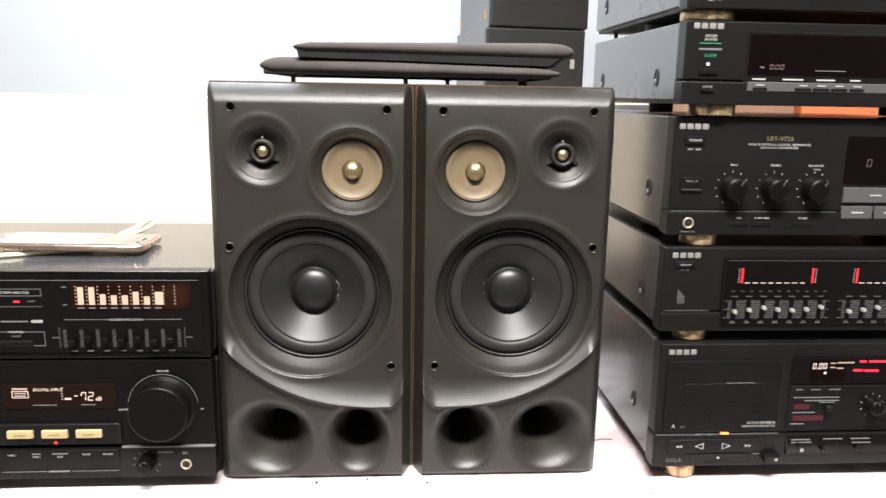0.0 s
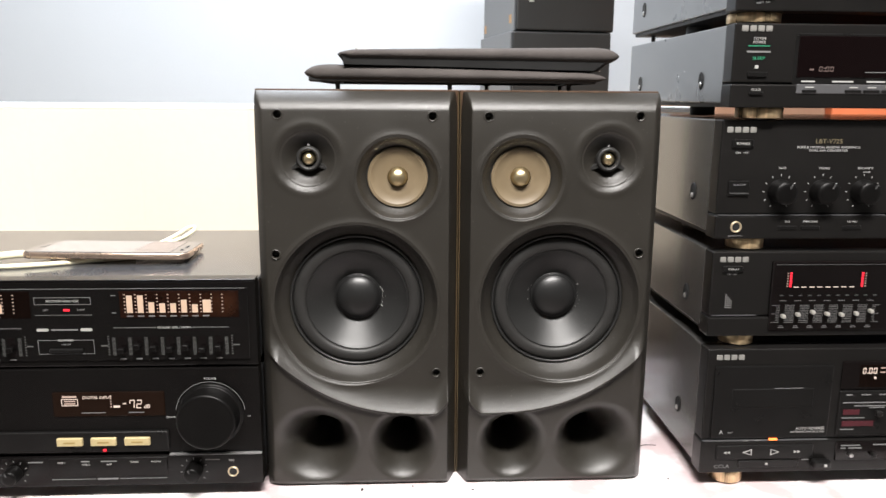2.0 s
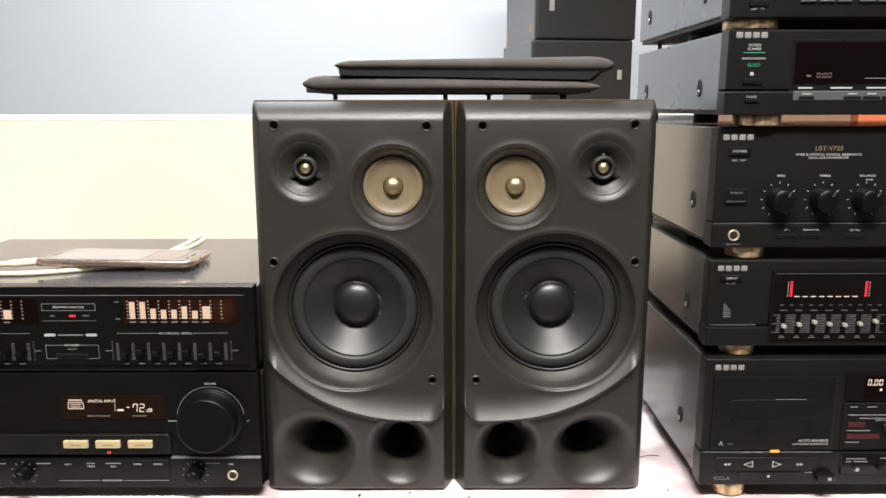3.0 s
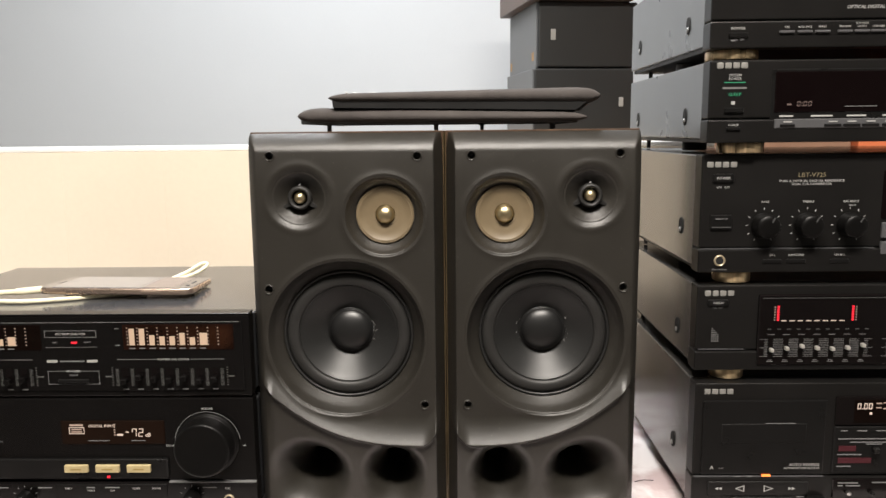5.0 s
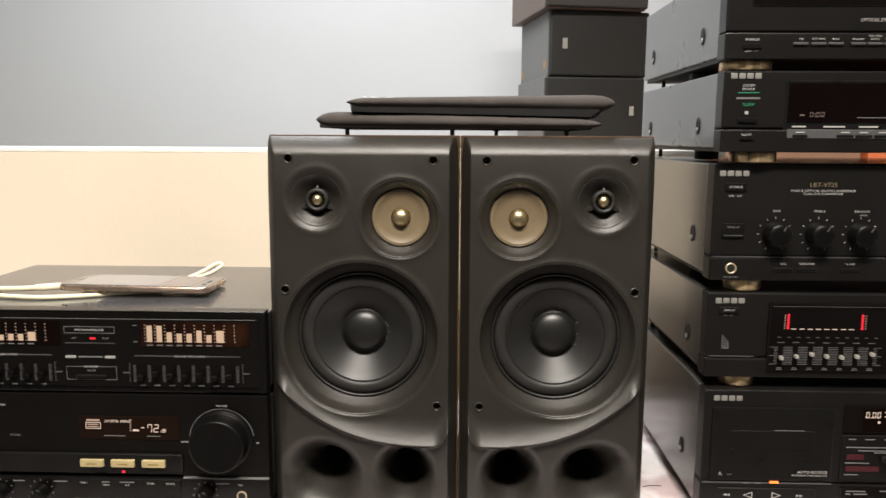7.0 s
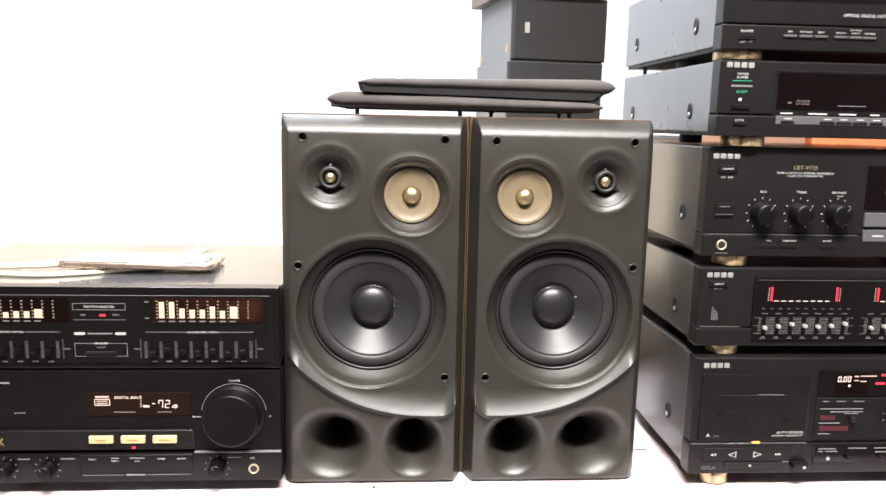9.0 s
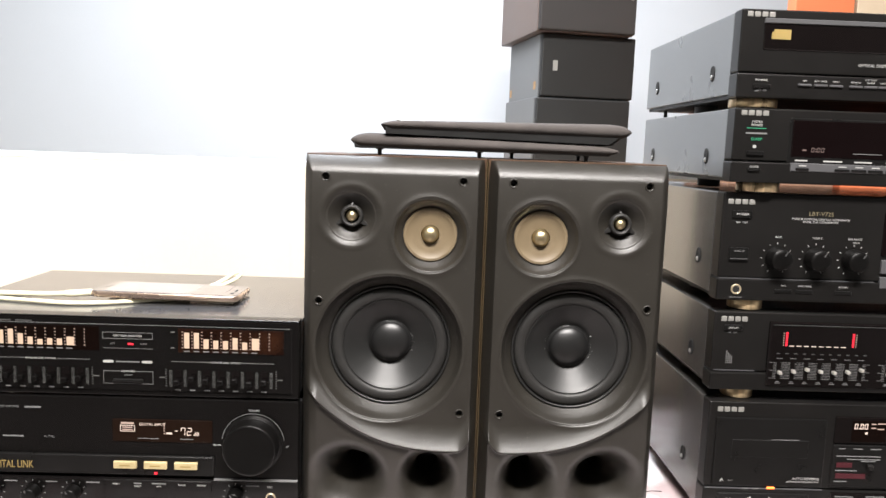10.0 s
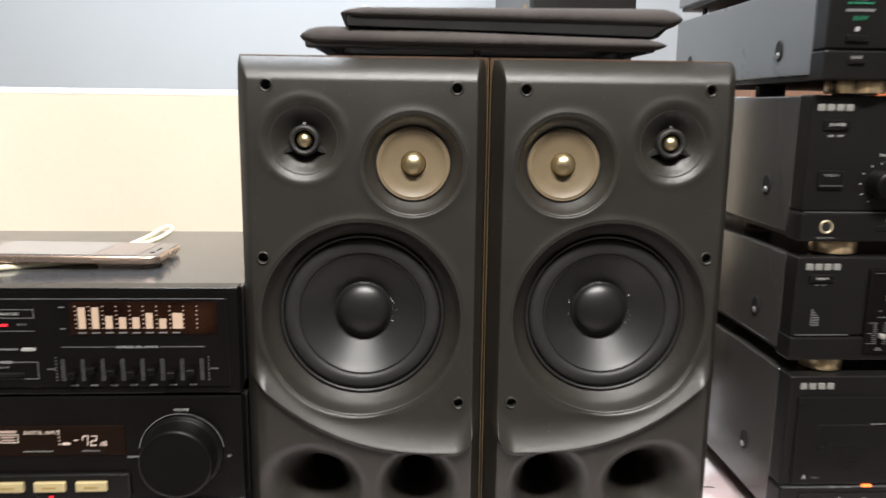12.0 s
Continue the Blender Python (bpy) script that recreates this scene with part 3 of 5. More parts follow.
        for k in range(4):
            bm.faces.new((lo[k], hi[k], hi[(k + 1) % 4], lo[(k + 1) % 4]))
        bmesh.ops.recalc_face_normals(bm, faces=bm.faces[:])
        bm.transform(Matrix.Translation(c) @ Matrix.Rotation(radians(deg), 4, "Y"))
        part("guard_arm", bm, M_RUBBER, tw)
    for su, sz in SOCKETS:
        d = float(baffle_depth(np.array(su + 0.006), np.array(sz)))
        cs = (side * su, d, sz)
        so = part("grille_socket", lathe([(0.0054, 0.0010), (0.0053, -0.0006), (0.0046, -0.0010), (0.0038, -0.0007), (0.0035, 0.0020), (0.0033, 0.009), (0, 0.009)], cs, steps=28), M_BAFFLE, t, smooth=True)
        part("socket_slot", block(cs[0] - 0.0024, cs[0] + 0.0024, d + 0.0035, d + 0.005, cs[2] - 0.0006, cs[2] + 0.0006), M_DARK, so)
    return t


loudspeaker(-0.0530, False, 0.0)
loudspeaker(0.1427, True, 0.0)


# ---- grilles lying on the loudspeakers ----
def grille(x, y, z, yaw, tip, pitch=0.0, lx=0.148, specks=False, thick=(1.0, 0.0), deep=(0.0, 0.0)):
    t = thing("speaker_grille", None, "brown-black cloth speaker grille lying flat with its pegs down", "speaker grille", "pair of grilles", pose(x, y, z, pitch, tip, yaw))
    ly, h = 0.088, 0.0165
    bm = bmesh.new()
    rings = []
    for dx, dy, dz in ((0.012, 0.007, 0.0), (0.006, 0.002, 0.0022), (0.0025, 0.0006, 0.0045), (0.0, 0.0, 0.0072), (0.0022, 0.0002, 0.0100), (0.0065, 0.0012, 0.0128), (0.0125, 0.0035, 0.0150), (0.021, 0.011, h)):
        ring = []
        for sx, sy in ((-1, -1), (1, -1), (1, 1), (-1, 1)):
            for k in range(5):
                a = math.pi / 2 * k / 4
                cr = 0.010
                base = {(-1, -1): math.pi, (1, -1): 1.5 * math.pi, (1, 1): 0.0, (-1, 1): 0.5 * math.pi}[(sx, sy)]
                px = sx * (lx - dx - cr) + cr * math.cos(base + a)
                py = sy * (ly - dy - cr) + cr * math.sin(base + a)
                sag = -0.0012 * math.cos(px * 9.0)
                ring.append(bm.verts.new((px, py, dz * (thick[0] + thick[1] * px / lx) + sag)))
        rings.append(ring)
    for a, b in zip(rings, rings[1:]):
        for k in range(20):
            bm.faces.new((a[k], a[(k + 1) % 20], b[(k + 1) % 20], b[k]))
    bm.faces.new(rings[-1])
    bmesh.ops.recalc_face_normals(bm, faces=bm.faces[:])
    part("cloth_cover", bm, M_FELT, t, smooth=True)
    fr = bmesh.new()
    block(-lx + 0.005, lx - 0.016, -ly + 0.003, -ly + 0.020, -0.001, 0.0045, 0.001, 1, fr)
    block(-lx + 0.010, lx - 0.010, ly - 0.020, ly - 0.006, -0.001, 0.0045, 0.001, 1, fr)
    block(-lx + 0.010, -lx + 0.024, -ly + 0.006, ly - 0.006, -0.0012, 0.004, 0.001, 1, fr)
    block(lx - 0.024, lx - 0.010, -ly + 0.006, ly - 0.006, -0.0012, 0.004, 0.001, 1, fr)
    block(-lx + 0.02, lx - 0.02, -ly + 0.018, ly - 0.018, 0.0035, 0.0055, 0, 1, fr)
    for v in fr.verts:
        if v.co.z < 0:
            v.co.z -= deep[0] + deep[1] * v.co.x / lx
            if v.co.x > lx - 0.020:
                v.co.x -= 1.6 * deep[0]
    if specks:
        bm = bmesh.new()
        rng = random.Random(3)
        for k in range(14):
            bmesh.ops.create_icosphere(bm, subdivisions=1, radius=rng.uniform(0.0005, 0.0013), matrix=Matrix.Translation((-lx + 0.018 + 0.034 * rng.random() ** 1.5, -ly + rng.uniform(0.010, 0.022), h * (thick[0] - 0.8 * thick[1]) - 0.0010 + rng.uniform(0, 0.0012))) @ Matrix.Diagonal((1.6, 1, 0.8, 1)))
        part("crumbs", bm, M_CAP, t, "pale crumbs stuck to the cloth")
    part("frame", fr, M_FRAME, t, "black plastic frame")
    for px, py in ((-0.116, -0.074), (-0.006, -0.074), (0.112, -0.074), (0.043, 0.072), (0.1285, 0.066)):
        part("peg", lathe([(0, -0.0084), (0.0019, -0.0084), (0.0023, -0.0078), (0.0023, -0.0025), (0.0042, -0.0022), (0.0042, 0.0), (0, 0.0)], (px, py, 0), "z", 16), M_FRAME, t, smooth=True)
    return t


SPK_TOP = TABLE + SPK_H
grille(0.044, 0.868, SPK_TOP + 0.0100, -1.2, 0.0, thick=(0.77, -0.24), deep=(0.0004, 0.0002))
grille(0.0635, 0.868, SPK_TOP + 0.0282, 1.6, 0.75, -1.0, 0.1385, True, thick=(0.77, 0.25), deep=(0.0058, 0.0006))


# ---- silver-marked component stack ----
SX, SW, SBACK = 0.293, 0.355, 1.055


def stack_unit(name, z0, z1, step, face, label, gold_z, foot_x, foot_r, cover, category="hi-fi unit"):
    """A black component: grey steel cover, front panel in two heights, feet, side screws."""
    x0, x1 = SX, SX + SW
    t = thing(name, (x0 + SW / 2, 0.9, gold_z), label, category, "stack of black hi-fi units")
    part("cover", block(x0 + 0.0008, x1 - 0.0008, face + 0.0205, SBACK, z0 + 0.004, z1 - 0.0006, 0.0012), cover, t, "painted steel cover")
    part("flange", block(x0 + 0.0003, x0 + 0.0010, face + 0.0206, face + 0.0365, z0 + 0.0045, z1 - 0.0015, 0.0002, 1), cover, t)
    part("bottom_plate", block(x0 + 0.004, x1 - 0.004, face + 0.022, SBACK - 0.003, z0, z0 + 0.0038), M_RUBBER, t)
    fp = part("front_panel", block(x0, x1, face, face + 0.020, step + 0.0006, z1, 0.0016, 3), M_BLACK, t, "black plastic front")
    part("lower_panel", block(x0 - 0.0008, x1 + 0.0008, face - 0.0022, face + 0.0200, z0, step - 0.0006, 0.0014, 2), M_BLACK, t)
    for fx in (foot_x, x0 + x1 - foot_x):
        f = part("foot", cylinder(fx, face + foot_r + 0.0022, gold_z, z0 - 0.0006, foot_r - 0.006, 0.0006), M_RUBBER, t)
        part("ring", lathe([(foot_r - 0.0005, gold_z + 0.0012), (foot_r, gold_z + 0.0018), (foot_r, z0 - 0.0008), (foot_r - 0.0005, z0 - 0.0002), (foot_r - 0.0062, z0 - 0.0002), (foot_r - 0.0062, gold_z + 0.0012), (foot_r - 0.0005, gold_z + 0.0012)], (fx, face + foot_r + 0.0022, 0), "z", 48), M_GOLD, f, "gold ring", True)
        part("foot", cylinder(fx - 0.002 if fx < 0.4 else fx, 0.892, gold_z, z0, 0.0135, 0.001), M_RUBBER, t)
    part("rear_peg", cylinder(x0 + 0.018, 1.02, gold_z, z0, 0.0026, 0.0003, 12), M_RUBBER, t)
    zs = z0 + (z1 - z0) * 0.34
    for ys in (0.806, 1.008):
        # No real recess: a flat black oval stands for the cup's inner shade.
        cup = lathe([(0.0060, 0.0006), (0.0056, -0.0004), (0.0051, -0.0003), (0, -0.0003)], (x0, ys, zs), "x", 20)
        for v in cup.verts:
            v.co.z = zs + (v.co.z - zs) * 1.5
        sc = part("shaded_cup", cup, M_DARK, t, smooth=True)
        part("screw", lathe([(0.0028, 0.0006), (0.0025, -0.0008), (0.0014, -0.0013), (0, -0.0013)], (x0, ys + 0.0006, zs - 0.0040), "x", 18), M_SCREW, sc, smooth=True)
    return t


def small_button(x0, x1, z0, z1, y, parent, material=None, deep=0.0022):
    return part("button", block(x0, x1, y - deep, y + 0.001, z0, z1, min(0.0006, (z1 - z0) / 4), 1), material or M_BLACK2, parent)


# compact disc player
F = 0.736
cd = stack_unit("cd_player", 1.2285, 1.3170, 1.2535, F, "black compact disc player on top of the stack", 1.2185, 0.3225, 0.0243, M_COVER)
brand_mark(0.3125, 1.3118, F, cd)
part("tray_window", block(0.3165, 0.605, F - 0.0012, F + 0.002, 1.2770, 1.3075, 0.0008, 1), M_GLASS, cd, "smoked glass tray front")
part("tray_lip", block(0.3160, 0.606, F - 0.0026, F + 0.001, 1.3030, 1.3080, 0.0006, 1), M_GREYBAR, cd)
part("badge", block(0.3265, 0.3440, F - 0.0018, F, 1.2872, 1.2972, 0.0002, 1), M_GOLDPAINT, cd, "square gold badge")
part("badge_notch", block(0.3245, 0.3275, F - 0.0017, F, 1.2872, 1.2945, 0.0002, 1), M_GOLDPAINT, cd)
letters("OPTICAL DIGITAL OUTPUT", 0.4165, F - 0.0004, 1.2648, 0.0030, M_WHITE, cd, "LEFT", 1.0, 0.25)
small_button(0.3090, 0.3265, 1.2385, 1.2425, F - 0.0022, cd)
letters("POWER", 0.3175, F - 0.0026, 1.2465, 0.0023, M_WHITE, cd, wide=1.15)
bar("marking", 0.3110, 0.3150, 1.2350, 1.2360, F - 0.0022, M_GREY, cd)
letters("ON   OFF", 0.3185, F - 0.0026, 1.2362, 0.0017, M_GREY, cd)
for k, (x, word) in enumerate(((0.3620, "TIME"), (0.3785, "AUTO SPACE"), (0.3945, "REPEAT"), (0.4150, "PROGRAM"), (0.4305, "SHUFFLE"), (0.4455, "CONTINUE"), (0.4700, ""), (0.4860, ""), (0.5020, ""))):
    small_button(x - 0.0068, x + 0.0068, 1.2416, 1.2440, F - 0.0022, cd, M_GREYBAR)
    if word:
        letters(word, x, F - 0.0026, 1.2472, 0.0017, M_WHITE, cd, wide=0.9)
letters("PLAY MODE", 0.4305, F - 0.0026, 1.2500, 0.0017, M_WHITE, cd, wide=0.9)

# tuner
F = 0.733
tu = stack_unit("radio_tuner", 1.1420, 1.2180, 1.1640, F, "black radio tuner with a dark red display", 1.1312, 0.3330, 0.0218, M_COVER)
brand_mark(0.3135, 1.2132, F, tu)
letters("SYSTEM", 0.3165, F - 0.0004, 1.2043, 0.0024, M_WHITE, tu)
letters("POWER", 0.3165, F - 0.0004, 1.2010, 0.0024, M_WHITE, tu)
bar("marking", 0.3065, 0.3265, 1.1973, 1.1981, F, M_GREENP, tu)
bar("marking", 0.3055, 0.3275, 1.1917, 1.1934, F, M_GREY, tu)
letters("SLEEP", 0.3170, F - 0.0004, 1.1868, 0.0028, M_GREENP, tu, wide=1.2)
bar("marking", 0.3140, 0.3172, 1.1775, 1.1805, F, M_WHITE, tu)
small_button(0.3075, 0.3255, 1.1700, 1.1745, F, tu)
letters("CLOCK", 0.3160, F - 0.0026, 1.1585, 0.0020, M_WHITE, tu)
small_button(0.3095, 0.3225, 1.1540, 1.1565, F - 0.0022, tu)
part("display_bezel", block(0.3505, 0.612, F - 0.0012, F + 0.002, 1.1535, 1.2095, 0.0010, 1), M_BLACK2, tu)
part("display_window", block(0.3535, 0.609, F - 0.0018, F + 0.002, 1.1695, 1.2070, 0.0005, 1), M_REDGLASS, tu, "dark red smoked display")
digits("0:00", 0.3740, F - 0.0018, 1.1752, 0.0032, 0.0046, G_REDDIM, tu)
bar("marking", 0.3650, 0.3690, 1.1762, 1.1778, F - 0.0018, G_REDDIM, tu)
bar("marking", 0.4180, 0.4480, 1.1745, 1.1751, F - 0.0018, M_GREY, tu)
for x, w in ((0.3650, 0.013), (0.3980, 0.020), (0.4300, 0.018), (0.4590, 0.010), (0.500, 0.015)):
    bar("marking", x - w / 2, x + w / 2, 1.1656, 1.1670, F - 0.0012, M_WHITE, tu)
gb = part("button_bar", block(0.3540, 0.609, F - 0.0030, F + 0.001, 1.1550, 1.1637, 0.0007, 1), M_GREYBAR, tu, "grey button bar")
for x, w in ((0.3660, 0.014), (0.4080, 0.016), (0.4255, 0.016), (0.4430, 0.016), (0.4605, 0.014), (0.5000, 0.016), (0.5200, 0.016)):
    small_button(x - w / 2, x + w / 2, 1.1563, 1.1588, F - 0.0030, gb, M_BLACK2, 0.0012)
    bar("marking", x - 0.004, x + 0.004, 1.1604, 1.1615, F - 0.0030, M_WHITE, gb)

# amplifier
F = 0.744
am = stack_unit("stereo_amplifier", 1.0160, 1.1308, 1.0395, F, "black stereo amplifier with three round knobs", 1.0035, 0.3330, 0.0180, M_COVERSHADED)
brand_mark(0.3120, 1.1213, F, am)
letters("POWER", 0.3135, F - 0.0028, 1.1083, 0.0024, M_WHITE, am, wide=1.1)
small_button(0.3035, 0.3240, 1.1045, 1.1120, F, am)
# Grey bar drawn as the highlight along the panel step.
bar("edge_highlight", 0.2945, 0.4620, 1.0391, 1.0397, F, M_GREYBAR, am, 0.0026)
letters("ON   OFF", 0.3140, F - 0.0004, 1.0995, 0.0018, M_WHITE, am, wide=1.2)
small_button(0.3030, 0.3235, 1.0585, 1.0725, F, am)
letters("WAKE UP", 0.3130, F - 0.0026, 1.0690, 0.0019, M_GREY, am)
bar("marking", 0.3040, 0.3225, 1.0602, 1.0612, F - 0.0022, M_DIM, am)
letters("LBT-V725", 0.3985, F - 0.0004, 1.1108, 0.0042, M_PALEGOLD, am, wide=1.1)
letters("PURE & OPTICAL DIGITAL REFERENCE", 0.3985, F - 0.0004, 1.1050, 0.0021, M_WHITE, am, wide=1.22)
letters("DUAL D/A CONVERTER", 0.3985, F - 0.0004, 1.1020, 0.0021, M_WHITE, am, wide=1.2)
for x, word, turn in ((0.3565, "BASS", 0.5), (0.3980, "TREBLE", 0.5), (0.4390, "BALANCE", 0.6)):
    ticks(x - 0.0020, 1.0622, F, 0.0162, am, M_WHITE)
    k = knob(x - 0.0020, 1.0620, F, 0.0116, 0.0150, am, label="round black knob", pointer=turn)
    letters(word, x - 0.0015, F - 0.0004, 1.0850, 0.0021, M_WHITE, am, wide=1.15)
letters("CENTER", 0.4390, F - 0.0004, 1.0812, 0.0014, M_WHITE, am)
for x, word in ((0.3640, "DCL"), (0.3870, "SURROUND"), (0.4290, "CD REC")):
    small_button(x - 0.0095, x + 0.0095, 1.0250, 1.0290, F - 0.0022, am, deep=0.0010)
    letters(word, x, F - 0.0026, 1.0332, 0.0018, M_WHITE, am, wide=1.1)
jack = part("headphone_socket", lathe([(0.0056, 0.0), (0.0054, -0.0014), (0.0048, -0.0017), (0.0041, -0.0014), (0.0036, 0.0005), (0.0034, 0.010), (0, 0.010)], (0.3130, F - 0.0022, 1.0280), steps=32), M_JACK, am, "gold headphone socket", True)
# Flat black disc over the opening paints the dark inside the socket.
part("hole_shade_disc", lathe([(0.0034, -0.0012), (0, -0.0012)], (0.3130, F - 0.0022, 1.0280), steps=24), M_DARK, jack)
letters("HEADPHONES", 0.3130, F - 0.0026, 1.0192, 0.0014, M_GREY, am, wide=1.1)
part("display_window", block(0.4670, 0.600, F - 0.0014, F + 0.001, 1.0680, 1.1140, 0.0006, 1), M_REDGLASS, am, "dark display window")
digits("0", 0.4880, F - 0.0014, 1.0845, 0.0048, 0.0075, G_REDDIM, am)
for x0, x1, z0, z1 in ((0.4680, 0.5330, 1.0490, 1.0640), (0.4680, 0.5000, 1.0330, 1.0455), (0.5020, 0.5330, 1.0330, 1.0455), (0.5350, 0.600, 1.0490, 1.0640), (0.5350, 0.600, 1.0330, 1.0455)):
    small_button(x0, x1, z0, z1, F, am, M_GREYBAR, 0.0026)
    bar("marking", (x0 + x1) / 2 - 0.006, (x0 + x1) / 2 + 0.006, (z0 + z1) / 2 - 0.0008, (z0 + z1) / 2 + 0.0008, F - 0.0026, M_WHITE, am)

# graphic equalizer of the stack
F = 0.742
eq = stack_unit("graphic_equalizer", 0.9175, 1.0032, 0.9375, F, "black graphic equalizer with small silver sliders", 0.9055, 0.3310, 0.0168, M_COVERSHADED)
brand_mark(0.3145, 0.9955, F, eq)
small_button(0.3035, 0.3235, 0.9830, 0.9890, F, eq)
letters("DISPLAY", 0.3135, F - 0.0026, 0.9862, 0.0020, M_WHITE, eq)
letters("ON   OFF", 0.3135, F - 0.0004, 0.9805, 0.0016, M_GREY, eq)
dots = bmesh.new()
for r in range(7):
    for q in range(1 + min(r, 3)):
        block(0.3085 + q * 0.0019, 0.3097 + q * 0.0019, F - 0.0003, F + 0.0003, 0.9590 - r * 0.0021, 0.9601 - r * 0.0021, 0, 1, dots)
part("dot_pattern", dots, M_GREY, eq)
# Grey line standing in for the light on the step's left end.
bar("marking", 0.2960, 0.3410, 0.9383, 0.9390, F, M_GREYBAR, eq, 0.0010)
for k in range(11):
    bar("marking", 0.3620 + k * 0.0095, 0.3655 + k * 0.0095, 0.9592, 0.9600, F - 0.0036, M_DIM, eq)
part("display_window", block(0.3530, 0.6250, F - 0.0036, F + 0.002, 0.9225, 0.9940, 0.0010, 1), M_GLASS, eq, "smoked glass display")
Y = F - 0.0036
bar("marking", 0.3560, 0.6220, 0.9906, 0.9911, Y, M_DIM, eq)
for base in (0.3700, 0.4890):
    for x in (base, base + 0.0727):
        for k in range(6):
            bar("display_segment", x + 0.0005, x + 0.0025, 0.9682 + k * 0.0026, 0.9701 + k * 0.0026, Y, G_RED, eq)
            off = -0.0022 if x == base else 0.0042
            bar("display_dot", x + off, x + off + 0.0010, 0.9685 + k * 0.0026, 0.9694 + k * 0.0026, Y, G_DOT, eq)
    for k in range(8):
        bar("display_dash", base + 0.0048 + k * 0.0081, base + 0.0098 + k * 0.0081, 0.9678, 0.9685, Y, G_DIGIT, eq)
for side, base in enumerate((0.3657, 0.4850)):
    pitch = 0.01485
    bm = bmesh.new()
    for k in range(7):
        x = base + pitch * k
        if k < 6:
            for r in range(11):
                z = 0.9318 + 0.00175 * r
                block(x + 0.0026, x + pitch - 0.0026, Y - 0.0002, Y + 0.0002, z, z + 0.00034, 0, 1, bm)
        block(x - 0.0034, x + 0.0034, Y - 0.0002, Y + 0.0002, 0.9540, 0.9545, 0, 1, bm)
        block(x - 0.0030, x + 0.0030, Y - 0.0002, Y + 0.0002, 0.9264, 0.9270, 0, 1, bm)
        block(x - 0.0020, x + 0.0020, Y - 0.0002, Y + 0.0002, 0.9280, 0.9285, 0, 1, bm)
    for x, way in ((base, -1), (base + 6 * pitch, 1)):
        for r in range(11):
            z = 0.9318 + 0.00175 * r
            far = 0.0105 if r in (0, 5, 10) else 0.0062
            x0, x1 = sorted((x + way * 0.0026, x + way * far))
            block(x0, x1, Y - 0.0002, Y + 0.0002, z, z + 0.00034, 0, 1, bm)
    tagged(part("slider_scale", bm, M_GREY, eq), "fine printed scale lines", kind="stuff")
    for k, lift in enumerate((0.0, 0.0016, 0.0040, 0.0020, 0.0012, 0.0022, 0.0046)):
        x = base + pitch * k
        s = part("slider_slot", block(x - 0.0022, x + 0.0022, Y - 0.0003, Y + 0.0004, 0.9300, 0.9518), M_GLASS, eq)
        part("slider_knob", block(x - 0.0018, x + 0.0018, Y - 0.0060, Y - 0.0004, 0.9375 + lift, 0.9410 + lift, 0.0008, 2), M_SLIDER, s, "small silver slider knob")

# cassette deck
F = 0.735
dk = stack_unit("cassette_deck", 0.7730, 0.9055, 0.8085, F, "black double cassette deck at the foot of the stack", TABLE + 0.0005, 0.3290, 0.0172, M_COVERSHADED)
brand_mark(0.3160, 0.8972, F, dk)
door = part("cassette_door", block(0.3010, 0.4230, F - 0.0022, F + 0.002, 0.8110, 0.8880, 0.0010, 2), M_BLACK2, dk, "smoked cassette door")
part("door_window", block(0.3200, 0.4040, F - 0.0026, F, 0.8440, 0.8640, 0.0004, 1), M_BLACK2, door)
bar("marking", 0.3630, 0.3930, 0.8644, 0.8648, F - 0.0024, M_GREY, door)
letters("A", 0.3115, F - 0.0027, 0.8183, 0.0042, M_WHITE, door)
letters("PLAY", 0.3210, F - 0.0027, 0.8175, 0.0016, M_GREY, door)
letters("AUTO REVERSE", 0.4190, F - 0.0027, 0.8210, 0.0028, M_WHITE, door, "RIGHT", 1.1)
letters("AUTOMATIC TAPE SELECTOR", 0.4190, F - 0.0027, 0.8174, 0.0017, M_WHITE, door, "RIGHT", 1.1)
FL = F - 0.0022
# The deck's step highlight, laid on as a thin grey bar.
bar("edge_highlight", 0.2945, 0.4240, 0.8080, 0.8086, F, M_GREYBAR, dk, 0.0026)
letters("CCLA", 0.3150, FL - 0.0004, 0.7806, 0.0036, M_GREY, dk, wide=1.25)
bar("indicator_lamp", 0.3620, 0.3705, 0.8088, 0.8106, FL, G_ORANGE, dk, 0.0012, "lit orange lamp")
for x in (0.3380, 0.3500):
    bar("indicator_lamp", x - 0.003, x + 0.003, 0.8080, 0.8088, FL, M_GREY, dk)
keys = part("key_strip", block(0.3080, 0.4090, FL - 0.0016, FL + 0.001, 0.7885, 0.8035, 0.0006, 1), M_BLACK2, dk)
part("key_strip", block(0.3320, 0.3950, FL - 0.0016, FL + 0.001, 0.7790, 0.7868, 0.0006, 1), M_BLACK2, dk)


